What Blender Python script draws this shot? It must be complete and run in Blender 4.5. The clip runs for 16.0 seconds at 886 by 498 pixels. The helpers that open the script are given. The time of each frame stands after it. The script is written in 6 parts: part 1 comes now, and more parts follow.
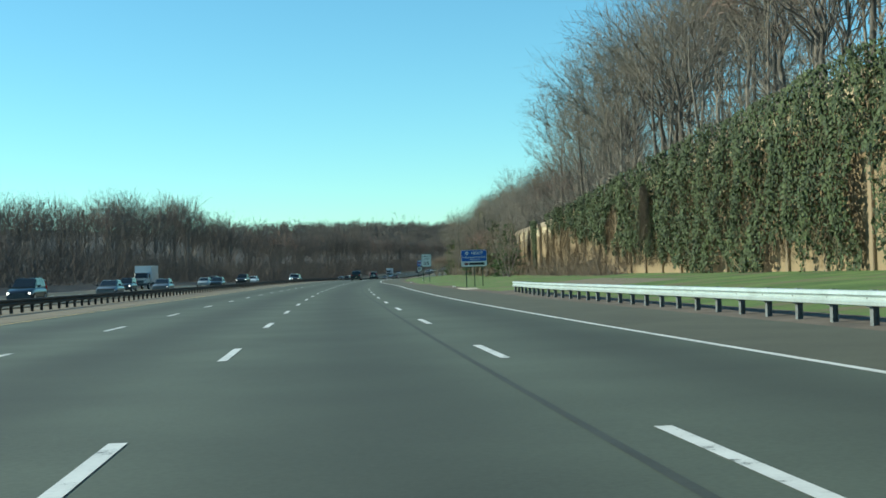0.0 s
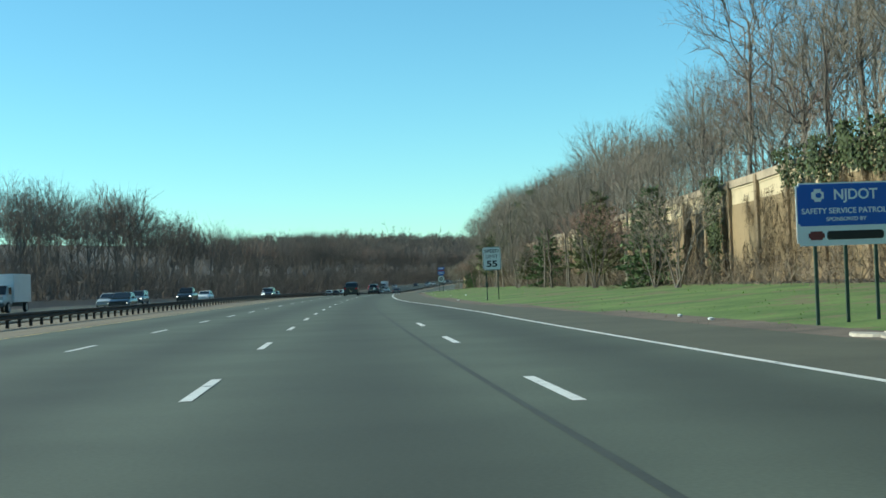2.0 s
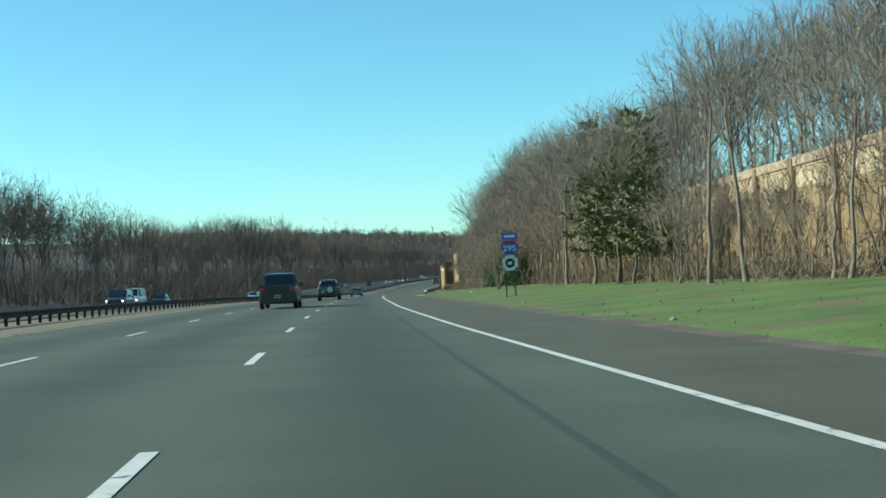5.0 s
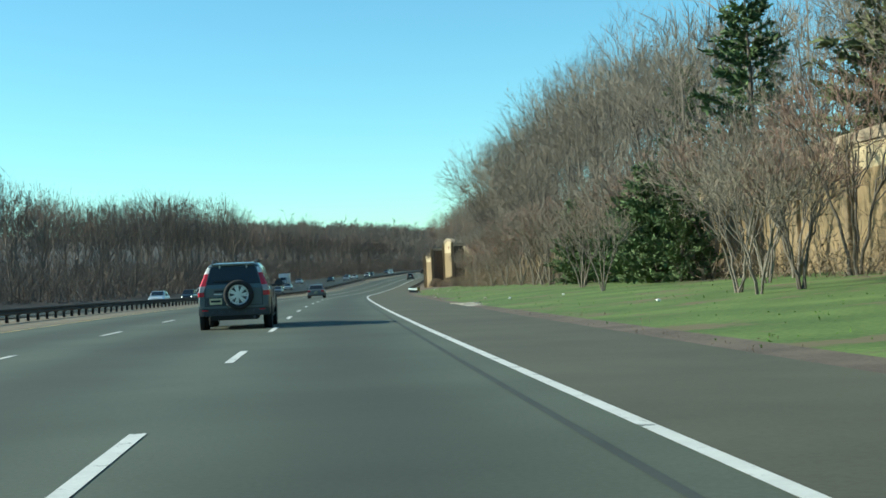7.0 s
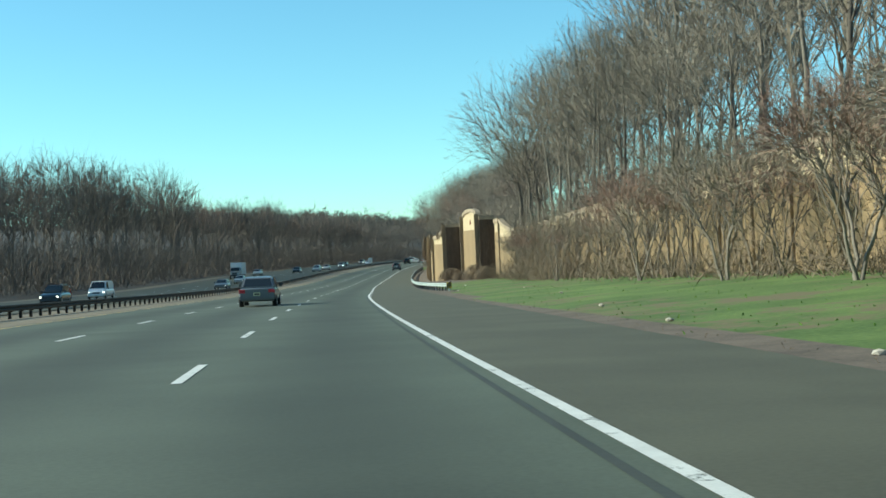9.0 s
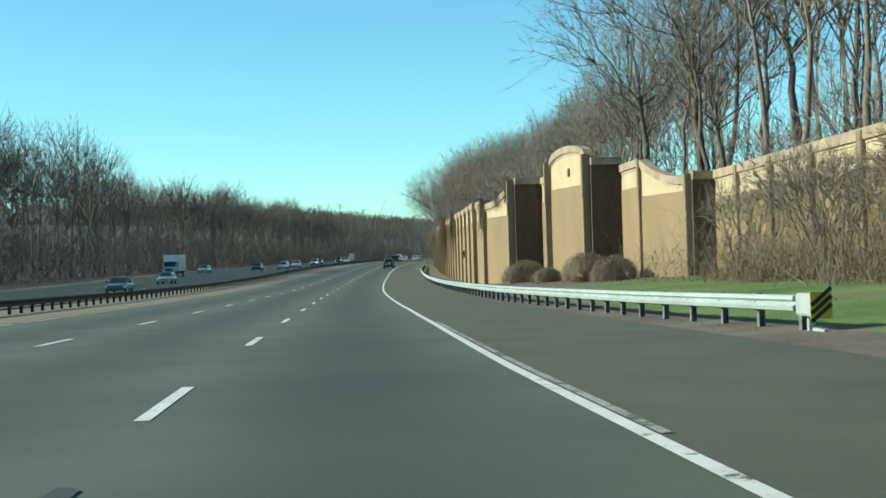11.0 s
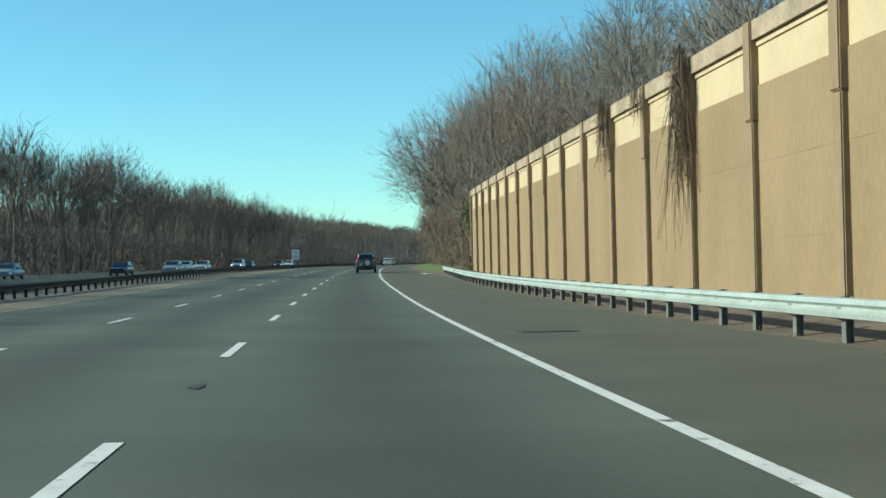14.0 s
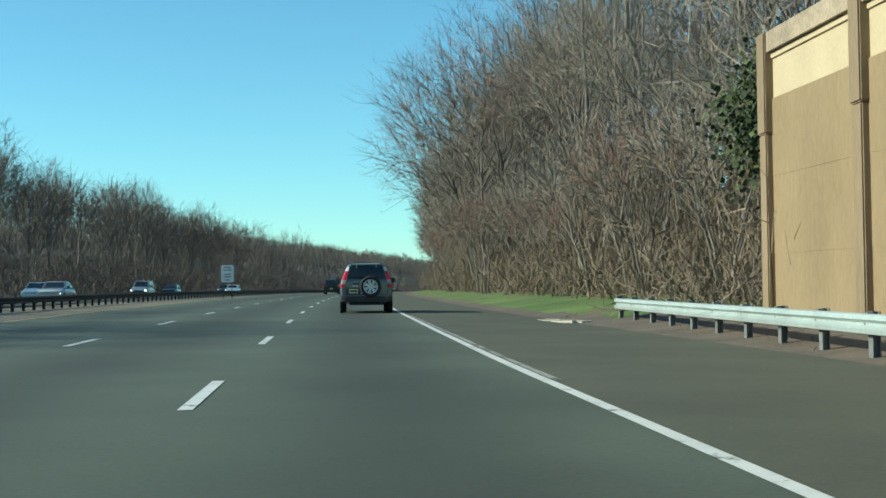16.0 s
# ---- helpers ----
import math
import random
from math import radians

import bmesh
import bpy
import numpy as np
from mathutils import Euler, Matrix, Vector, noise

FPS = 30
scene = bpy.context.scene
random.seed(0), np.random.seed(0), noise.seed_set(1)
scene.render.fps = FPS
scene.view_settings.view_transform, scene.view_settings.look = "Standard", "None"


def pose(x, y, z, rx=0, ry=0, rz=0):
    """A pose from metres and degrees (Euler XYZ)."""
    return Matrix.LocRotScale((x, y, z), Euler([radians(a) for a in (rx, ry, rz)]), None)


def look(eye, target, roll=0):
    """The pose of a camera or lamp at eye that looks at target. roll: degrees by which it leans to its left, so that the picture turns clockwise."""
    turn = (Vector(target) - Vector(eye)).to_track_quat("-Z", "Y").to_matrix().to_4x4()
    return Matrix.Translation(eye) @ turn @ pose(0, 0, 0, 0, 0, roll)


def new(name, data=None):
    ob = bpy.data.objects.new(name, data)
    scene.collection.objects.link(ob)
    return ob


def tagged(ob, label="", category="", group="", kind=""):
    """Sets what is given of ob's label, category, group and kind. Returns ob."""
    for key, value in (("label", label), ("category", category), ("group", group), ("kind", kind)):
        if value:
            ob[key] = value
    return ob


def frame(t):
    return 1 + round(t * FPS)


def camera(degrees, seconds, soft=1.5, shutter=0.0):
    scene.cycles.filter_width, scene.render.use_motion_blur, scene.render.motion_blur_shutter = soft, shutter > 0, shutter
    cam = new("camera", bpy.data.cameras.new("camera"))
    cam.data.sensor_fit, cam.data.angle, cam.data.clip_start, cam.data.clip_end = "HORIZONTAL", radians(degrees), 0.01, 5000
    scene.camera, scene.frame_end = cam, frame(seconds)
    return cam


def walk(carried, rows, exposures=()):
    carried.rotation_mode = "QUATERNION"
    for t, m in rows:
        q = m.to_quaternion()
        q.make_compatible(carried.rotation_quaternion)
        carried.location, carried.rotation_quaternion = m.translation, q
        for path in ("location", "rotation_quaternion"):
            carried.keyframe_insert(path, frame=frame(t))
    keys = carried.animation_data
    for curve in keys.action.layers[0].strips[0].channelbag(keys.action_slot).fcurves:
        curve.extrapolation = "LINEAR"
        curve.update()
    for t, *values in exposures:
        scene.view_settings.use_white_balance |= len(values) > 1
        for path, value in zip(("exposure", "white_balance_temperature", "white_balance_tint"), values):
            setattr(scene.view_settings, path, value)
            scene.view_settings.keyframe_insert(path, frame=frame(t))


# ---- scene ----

cam = camera(36.89, 16.0, soft=1.6)
# seconds, place, yaw to the left, pitch up, roll
PATH = [
    (0, -0.00, 0.00, 1.063, -4.896, 0.843, -1.694),
    (0.5, -0.02, 19.49, 0.937, -4.791, 1.139, -1.721),
    (1, -0.01, 38.91, 0.850, -4.865, 1.357, -1.879),
    (1.5, 0.15, 58.19, 0.772, -5.102, 1.447, -1.956),
    (2, 0.45, 77.31, 0.686, -5.460, 1.431, -2.028),
    (2.5, 0.84, 96.30, 0.631, -5.941, 1.352, -1.912),
    (3, 1.26, 115.26, 0.606, -6.383, 1.346, -2.044),
    (3.5, 1.70, 134.16, 0.522, -6.694, 1.239, -1.878),
    (4, 2.25, 152.90, 0.452, -7.049, 1.285, -2.179),
    (4.5, 2.98, 171.49, 0.421, -7.516, 1.308, -2.351),
    (5, 3.93, 190.08, 0.419, -8.046, 1.308, -2.422),
    (5.5, 5.05, 208.66, 0.418, -8.593, 1.283, -2.422),
    (6, 6.32, 227.24, 0.405, -9.108, 1.233, -2.381),
    (6.5, 7.72, 245.82, 0.365, -9.543, 1.155, -2.334),
    (7, 9.21, 264.48, 0.300, -9.851, 1.049, -2.314),
    (7.5, 10.84, 283.12, 0.226, -10.227, 0.913, -2.438),
    (8, 12.56, 301.74, 0.108, -10.592, 0.766, -2.323),
    (8.5, 14.32, 320.37, 0.020, -10.898, 0.692, -2.334),
    (9, 16.11, 339.00, -0.069, -11.194, 0.650, -2.243),
    (9.5, 17.99, 357.63, -0.219, -11.486, 0.636, -2.084),
    (10, 20.00, 376.26, -0.408, -11.780, 0.645, -1.894),
    (10.5, 22.18, 394.89, -0.613, -12.081, 0.672, -1.708),
    (11, 24.53, 413.52, -0.808, -12.396, 0.712, -1.566),
    (11.5, 27.04, 432.11, -0.972, -12.728, 0.759, -1.505),
    (12, 29.68, 450.62, -1.113, -13.075, 0.823, -1.456),
    (12.5, 32.42, 468.99, -1.236, -13.473, 0.833, -1.388),
    (13, 35.26, 487.25, -1.345, -13.967, 0.826, -1.383),
    (13.5, 38.19, 505.41, -1.392, -14.371, 0.949, -1.273),
    (14, 41.22, 523.47, -1.393, -14.681, 1.120, -1.092),
    (14.5, 44.34, 541.38, -1.311, -14.978, 1.386, -1.069),
    (15, 47.54, 559.21, -1.177, -15.376, 1.704, -0.917),
    (15.5, 50.81, 576.92, -0.975, -15.820, 2.056, -0.646),
    (16, 54.18, 594.51, -0.735, -16.235, 2.297, -0.532),
]


def aim(x, y, z, yaw, pitch, roll):
    a, b = radians(yaw), radians(pitch)
    way = Vector((-math.sin(a) * math.cos(b), math.cos(a) * math.cos(b), math.sin(b)))
    return look((x, y, z), Vector((x, y, z)) + 10 * way, roll)


walk(cam, [(r[0], aim(*r[1:])) for r in PATH], [(0, 0.55, 6250, -6), (4, 0.55, 6200, -6), (6.5, 0.68, 6400, -6), (9, 0.70, 6400, -6), (12, 0.62, 6350, -6), (14, 0.54, 6300, -6), (16, 0.54, 6250, -6)])

# ---- light ----
LIGHT = Vector((0.90, -0.17, -0.455)).normalized()
world = bpy.data.worlds.new("sky")
scene.world = world
world.use_nodes = True
wn = world.node_tree
sky = wn.nodes.new("ShaderNodeTexSky")
sky.sky_type = "NISHITA"
sky.sun_disc = False
sky.sun_elevation = math.asin(-LIGHT.z)
sky.sun_rotation = math.atan2(-LIGHT.x, -LIGHT.y)
sky.air_density, sky.dust_density, sky.ozone_density = 1.0, 0.0, 3.2
wn.nodes["Background"].inputs[1].default_value = 0.127
tint = wn.nodes.new("ShaderNodeMix")
tint.data_type, tint.blend_type = "RGBA", "MULTIPLY"
tint.inputs["Factor"].default_value = 1.0
tint.inputs["B"].default_value = (0.64, 0.925, 0.935, 1)
wn.links.new(sky.outputs[0], tint.inputs["A"])
wn.links.new(tint.outputs["Result"], wn.nodes["Background"].inputs[0])
sun = new("sun", bpy.data.lights.new("sun", "SUN"))
sun.data.energy, sun.data.angle, sun.data.color = 4.6, radians(0.6), (1.0, 0.92, 0.78)
sun.rotation_mode = "QUATERNION"
sun.rotation_quaternion = LIGHT.to_track_quat("-Z", "Y")

# ---- materials ----


def material(name, color, rough=0.8, metal=0.0, var=0.25, scale=3.0, fine=40.0, bump=0.1, color2=None, island=0.0, stretch=(1, 1, 1), coat=0.0):
    """A surface with stains at one scale, grain at another and fine relief."""
    m = bpy.data.materials.new(name)
    m.use_nodes = True
    nt = m.node_tree
    p = nt.nodes["Principled BSDF"]
    geo = nt.nodes.new("ShaderNodeNewGeometry")
    mp = nt.nodes.new("ShaderNodeMapping")
    mp.inputs["Scale"].default_value = stretch
    nt.links.new(geo.outputs["Position"], mp.inputs[0])
    big, small = nt.nodes.new("ShaderNodeTexNoise"), nt.nodes.new("ShaderNodeTexNoise")
    for n, sc, det in ((big, scale, 5.0), (small, fine, 3.0)):
        n.inputs["Scale"].default_value, n.inputs["Detail"].default_value = sc, det
        nt.links.new(mp.outputs[0], n.inputs["Vector"])
    mixf = nt.nodes.new("ShaderNodeMath")
    mixf.operation = "MULTIPLY_ADD"
    mixf.inputs[1].default_value = 0.4
    nt.links.new(small.outputs[0], mixf.inputs[0])
    half = nt.nodes.new("ShaderNodeMath")
    half.operation = "MULTIPLY"
    half.inputs[1].default_value = 0.6
    nt.links.new(big.outputs[0], half.inputs[0])
    nt.links.new(half.outputs[0], mixf.inputs[2])
    ramp = nt.nodes.new("ShaderNodeValToRGB")
    c2 = color2 or color
    lo = [max(0.0, v * (1 - var)) for v in color]
    hi = [min(1.0, v * (1 + var)) for v in c2]
    ramp.color_ramp.elements[0].position, ramp.color_ramp.elements[1].position = 0.35, 0.65
    ramp.color_ramp.elements[0].color, ramp.color_ramp.elements[1].color = (*lo, 1), (*hi, 1)
    nt.links.new(mixf.outputs[0], ramp.inputs[0])
    out = ramp.outputs[0]
    if island:
        hsv = nt.nodes.new("ShaderNodeHueSaturation")
        mr = nt.nodes.new("ShaderNodeMapRange")
        mr.inputs["To Min"].default_value, mr.inputs["To Max"].default_value = 1 - island, 1 + island
        nt.links.new(geo.outputs["Random Per Island"], mr.inputs[0])
        nt.links.new(mr.outputs[0], hsv.inputs["Value"])
        nt.links.new(out, hsv.inputs["Color"])
        out = hsv.outputs[0]
    nt.links.new(out, p.inputs["Base Color"])
    p.inputs["Roughness"].default_value, p.inputs["Metallic"].default_value = rough, metal
    p.inputs["Coat Weight"].default_value = coat
    if bump:
        b = nt.nodes.new("ShaderNodeBump")
        b.inputs["Strength"].default_value, b.inputs["Distance"].default_value = bump, 0.02
        nt.links.new(mixf.outputs[0], b.inputs["Height"])
        nt.links.new(b.outputs[0], p.inputs["Normal"])
    return m


M_ASPHALT = material("asphalt", (0.057, 0.070, 0.050), 0.85, var=0.16, scale=0.35, fine=25, bump=0.2, color2=(0.066, 0.080, 0.058))
M_SHOULDER = material("shoulder_asphalt", (0.073, 0.074, 0.049), 0.88, var=0.2, scale=0.5, fine=22, bump=0.25)
M_PAINT = material("road_paint", (0.62, 0.62, 0.58), 0.6, var=0.12, scale=2.5, fine=30, bump=0.1)
M_YELLOW = material("yellow_road_paint", (0.5, 0.36, 0.14), 0.65, var=0.2, scale=1.5, fine=20, bump=0.1)
M_GHOST = material("worn_road_paint", (0.30, 0.30, 0.27), 0.7, var=0.2, scale=1.5, fine=25, bump=0.1)
M_TAR = material("joint_tar", (0.040, 0.047, 0.039), 0.8, var=0.2, scale=1, fine=20, bump=0.1)
M_GRASS = material("grass_ground", (0.062, 0.130, 0.017), 0.95, var=0.35, scale=0.3, fine=9, bump=0.6, color2=(0.10, 0.15, 0.034))
M_TUFT = material("grass_blades", (0.10, 0.19, 0.03), 0.9, var=0.3, scale=0.5, fine=9, bump=0, island=0.2)
M_EARTH = material("leaf_litter", (0.05, 0.039, 0.03), 0.95, var=0.4, scale=0.6, fine=9, bump=0.6)
M_GRAVEL = material("roadside_dirt", (0.115, 0.09, 0.068), 0.95, var=0.4, scale=0.8, fine=14, bump=0.5)
M_WALL = material("tan_concrete", (0.245, 0.177, 0.098), 0.9, var=0.15, scale=0.45, fine=9, bump=0.25, stretch=(1, 1, 0.45))
M_CREAM = material("cream_concrete", (0.47, 0.38, 0.245), 0.88, var=0.1, scale=0.8, fine=14, bump=0.2)
M_CAP = material("weathered_coping", (0.32, 0.255, 0.18), 0.9, var=0.35, scale=1.2, fine=12, bump=0.3)
M_PIL = material("pilaster_concrete", (0.235, 0.172, 0.105), 0.9, var=0.2, scale=0.9, fine=14, bump=0.3, stretch=(1, 1, 0.2))
# wall concrete with the shade of faces turned from the sun in its colour
M_WALL_SHADE = material("shade_dark_concrete", (0.075, 0.055, 0.04), 0.95, var=0.4, scale=1.0, fine=12, bump=0.3, stretch=(1, 1, 0.15))
M_STEEL = material("galvanised_steel", (0.40, 0.46, 0.44), 0.55, metal=0.3, var=0.15, scale=1.2, fine=12, bump=0.05)
M_POSTSTEEL = material("dull_post_steel", (0.16, 0.17, 0.165), 0.6, metal=0.2, var=0.3, scale=1.5, fine=12, bump=0.05)
M_RUST = material("weathering_steel", (0.05, 0.042, 0.034), 0.8, var=0.3, scale=1.2, fine=14, bump=0.1)
M_BARK = material("bark", (0.115, 0.098, 0.08), 0.95, var=0.35, scale=2.0, fine=14, bump=0.6)
M_BARK_PALE = material("pale_bark", (0.19, 0.165, 0.135), 0.95, var=0.35, scale=2.0, fine=12, bump=0.5)
M_TWIG = material("twigs", (0.228, 0.195, 0.152), 0.95, var=0.3, scale=0.15, fine=4, bump=0, island=0.25)
M_TWIG_FAR = material("far_twigs", (0.142, 0.119, 0.10), 0.95, var=0.3, scale=0.05, fine=4, bump=0, island=0.25)
M_TWIG_RED = material("budding_twigs", (0.23, 0.148, 0.115), 0.95, var=0.3, scale=0.3, fine=4, bump=0, island=0.25)
M_BRUSH = material("dry_brush", (0.18, 0.14, 0.10), 0.95, var=0.35, scale=0.5, fine=5, bump=0, island=0.3)
M_IVY = material("ivy_leaves", (0.030, 0.054, 0.013), 0.75, var=0.35, scale=0.9, fine=6, bump=0, island=0.5, color2=(0.05, 0.064, 0.02))
M_IVY_DRY = material("dry_vine", (0.13, 0.095, 0.055), 0.9, var=0.35, scale=0.7, fine=6, bump=0, island=0.4)
M_NEEDLE = material("needles", (0.075, 0.12, 0.042), 0.8, var=0.4, scale=0.8, fine=6, bump=0, island=0.4)
M_NEEDLE_OLIVE = material("olive_needles", (0.11, 0.125, 0.05), 0.8, var=0.4, scale=0.8, fine=6, bump=0, island=0.4)
M_BLUE = material("blue_sign_sheeting", (0.018, 0.10, 0.42), 0.4, var=0.05, scale=2, bump=0)
M_WHITE = material("white_sign_sheeting", (0.74, 0.76, 0.74), 0.4, var=0.05, scale=2, bump=0)
M_BLACK = material("black_ink", (0.012, 0.012, 0.014), 0.5, var=0.1, bump=0)
M_POST = material("green_steel_post", (0.05, 0.08, 0.06), 0.6, metal=0.3, var=0.2, bump=0)
M_STONE = material("pale_rubble", (0.4, 0.36, 0.3), 0.9, var=0.25, scale=1.5, fine=10, bump=0.5)

M_SAND = material("sandy_shoulder", (0.17, 0.14, 0.095), 0.95, var=0.2, scale=0.5, fine=10, bump=0.3)
M_GLASS = material("dark_glass", (0.015, 0.018, 0.02), 0.08, var=0.1, bump=0)
M_TYRE = material("tyre_rubber", (0.018, 0.018, 0.018), 0.85, var=0.2, bump=0)
M_RIM = material("alloy", (0.6, 0.6, 0.6), 0.3, metal=0.8, var=0.1, bump=0)
M_PLASTIC = material("grey_plastic", (0.06, 0.065, 0.07), 0.6, var=0.15, bump=0)
# brush tone lowered to carry the shade under the far trees
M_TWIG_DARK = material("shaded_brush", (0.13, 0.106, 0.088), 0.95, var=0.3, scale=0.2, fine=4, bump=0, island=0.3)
M_HEAD = material("lit_headlamp", (0.75, 0.75, 0.72), 0.15, var=0.05, bump=0)
M_HEAD.node_tree.nodes["Principled BSDF"].inputs["Emission Color"].default_value = (1.0, 0.93, 0.8, 1)
M_HEAD.node_tree.nodes["Principled BSDF"].inputs["Emission Strength"].default_value = 3.0
M_TAIL = material("red_lens", (0.5, 0.012, 0.025), 0.25, var=0.1, bump=0, coat=0.5)
M_LAMP = material("clear_lens", (0.75, 0.75, 0.72), 0.15, var=0.1, bump=0, coat=0.5)
M_SMOKE = material("smoked_lens", (0.30, 0.27, 0.27), 0.2, var=0.1, bump=0, coat=0.5)
M_CLAD = material("dark_bumper_plastic", (0.035, 0.04, 0.045), 0.5, var=0.15, bump=0)
M_PLATE = material("plate_buff", (0.62, 0.56, 0.34), 0.5, var=0.08, bump=0)
PAINT = {n: material(n + "_car_paint", c, 0.3, var=0.06, scale=1, bump=0, coat=0.6) for n, c in dict(slate=(0.085, 0.115, 0.122), charcoal=(0.016, 0.018, 0.021), black=(0.012, 0.012, 0.014), white=(0.7, 0.71, 0.7), silver=(0.36, 0.38, 0.38), red=(0.2, 0.02, 0.02), grey=(0.12, 0.125, 0.13)).items()}

# ---- alignment ----
# heading (degrees to the right) and grade (percent) at stations along the road
STATION = [0, 50, 100, 150, 200, 250, 300, 350, 400, 450, 500, 550, 600, 700, 900, 1400]
HEADING = [-0.428, 0.365, 1.235, 2.259, 3.374, 4.319, 5.068, 5.929, 7.098, 8.285, 9.294, 10.249, 11.206, 12.9, 16.8, 27.0]
GRADE = [-0.594, -0.42, -0.32, -0.22, -0.047, -0.251, -0.503, -0.815, -1.048, -0.814, -0.253, 0.663, 1.624, 1.2, 0.9, 0.5]
S_MIN, S_MAX = -120, 2700
_s = np.arange(S_MIN, S_MAX + 1.0)
_th = np.radians(np.interp(_s, STATION, HEADING))
_gr = np.interp(_s, STATION, GRADE) / 100
_mid = lambda a: (a[1:] + a[:-1]) / 2
_x = np.r_[0, np.cumsum(np.sin(_mid(_th)))]
_y = np.r_[0, np.cumsum(np.cos(_mid(_th)))]
_z = np.r_[0, np.cumsum(_mid(_gr))]
_x += 0.467 - np.interp(0, _s, _x)
_y += 0.0 - np.interp(0, _s, _y)
_z += -0.011 - np.interp(0, _s, _z)


def along(s, u, h=0.0):
    """Places at station s, u to the right of the middle of the lane and h over the road (arrays or numbers)."""
    s, u, h = np.broadcast_arrays(np.asarray(s, float), np.asarray(u, float), np.asarray(h, float))
    th = np.interp(s, _s, _th)
    return np.stack([np.interp(s, _s, _x) + u * np.cos(th), np.interp(s, _s, _y) - u * np.sin(th), np.interp(s, _s, _z) + h], -1)


def heading(s):
    """The turn about z, in degrees, that lays local y along the road at station s."""
    return -math.degrees(float(np.interp(s, _s, _th)))


def stand(s, u, h=0.0, turn=0.0):
    x, y, z = along(s, u, h)
    return pose(x, y, z, 0, 0, heading(s) + turn)


def pave_edge(s):
    return np.interp(s, [-100, 70, 135, 152, 210, 260, 300, 334, 420, 470, 615, 640, 700], [8.7, 8.3, 7.7, 6.3, 5.4, 4.95, 4.85, 5.05, 6.0, 6.1, 6.15, 5.3, 5.0])


def edge_line(s):
    return np.interp(s, [-100, 12, 51, 75, 128, 143, 151, 163, 171, 180, 197, 220, 252, 262, 277, 292, 311, 330, 380, 420, 430, 445, 458, 478, 495, 505, 531, 558, 580, 604, 615, 640, 900], [5.02, 4.99, 4.92, 4.93, 4.9, 4.54, 4.27, 3.69, 3.34, 2.93, 2.5, 2.1, 1.77, 1.8, 1.78, 1.74, 1.725, 1.73, 1.69, 1.67, 1.69, 1.85, 1.91, 1.85, 1.8, 1.77, 1.84, 1.87, 1.9, 1.79, 1.69, 1.71, 1.8])


def wall_u(s):
    """Where the foot of the hill lies."""
    return np.interp(s, [-100, 60, 150, 220, 320, 390, 482, 487, 493, 499, 502, 508, 511, 626, 640, 700, 900], [22, 22, 22, 20.4, 19, 18.7, 18.6, 17.2, 16.6, 14.1, 12.9, 9.9, 9.6, 9.6, 11, 10.5, 11])


def ground_h(s, u):
    s, u = np.broadcast_arrays(np.asarray(s, float), np.asarray(u, float))
    pe, wu = pave_edge(s), wall_u(s)
    verge = np.interp((u - pe) / np.maximum(wu - pe, 1), [-1, 0, 0.12, 0.5, 1], [-0.08, -0.06, 0.0, 0.35, 0.75]) * np.clip((wu - pe) / 8, 0.25, 1)
    back = u - wu - 0.7
    lift = np.interp(s, [-100, 90, 160, 626, 650], [4.5, 4.0, 1.7, 1.6, 0.5])
    hill = np.where(back > 0, np.minimum(back / 1.5, 1) * lift + np.interp(s, [100, 160, 620, 640], [0.42, 0.3, 0.3, 0.36]) * np.clip(back, 0, 30) + 0.12 * np.clip(back - 30, 0, 120), 0)
    left = np.interp(-u, [0, 14.6, 16, 18, 41, 44, 60, 120, 300, 1200], [-0.08, -0.06, -0.06, -0.06, -0.06, 0.0, 1.2, 9, 26, 60]) * np.interp(s, [1200, 1600], [1.0, 1.35])
    return np.where(u > 0, verge + hill, left)


def ground_z(s, u):
    return float(ground_h(s, u))


# ---- mesh tools ----


def mesh_np(name, verts, faces, mats, mat_index=None, smooth=False):
    """A mesh from an array of places and an array of corners (all faces with the same number of corners)."""
    me = bpy.data.meshes.new(name)
    verts, faces = np.asarray(verts, np.float32), np.asarray(faces, np.int32)
    n, k = faces.shape
    me.vertices.add(len(verts))
    me.vertices.foreach_set("co", verts.ravel())
    me.loops.add(n * k)
    me.loops.foreach_set("vertex_index", faces.ravel())
    me.polygons.add(n)
    me.polygons.foreach_set("loop_start", np.arange(0, n * k, k, dtype=np.int32))
    me.polygons.foreach_set("loop_total", np.full(n, k, np.int32))
    for m in mats:
        me.materials.append(m)
    if mat_index is not None:
        me.polygons.foreach_set("material_index", np.asarray(mat_index, np.int32))
    me.update(calc_edges=True)
    me.validate()
    if smooth:
        me.shade_smooth()
    else:
        me.shade_flat()
    return me


def part(name, bm, mat, parent=None, label="", kind=""):
    """A bmesh as one mesh object under a thing or a part."""
    me = bpy.data.meshes.new(name)
    bm.to_mesh(me)
    bm.free()
    for m in mat if isinstance(mat, (list, tuple)) else [mat]:
        me.materials.append(m)
    ob = new(name, me)
    ob.parent = parent
    return tagged(ob, label, kind=kind)


def piece(name, me, parent=None, m=None, label="", kind=""):
    ob = new(name, me)
    ob.parent = parent
    if m is not None:
        ob.matrix_basis = m
    return tagged(ob, label, kind=kind)


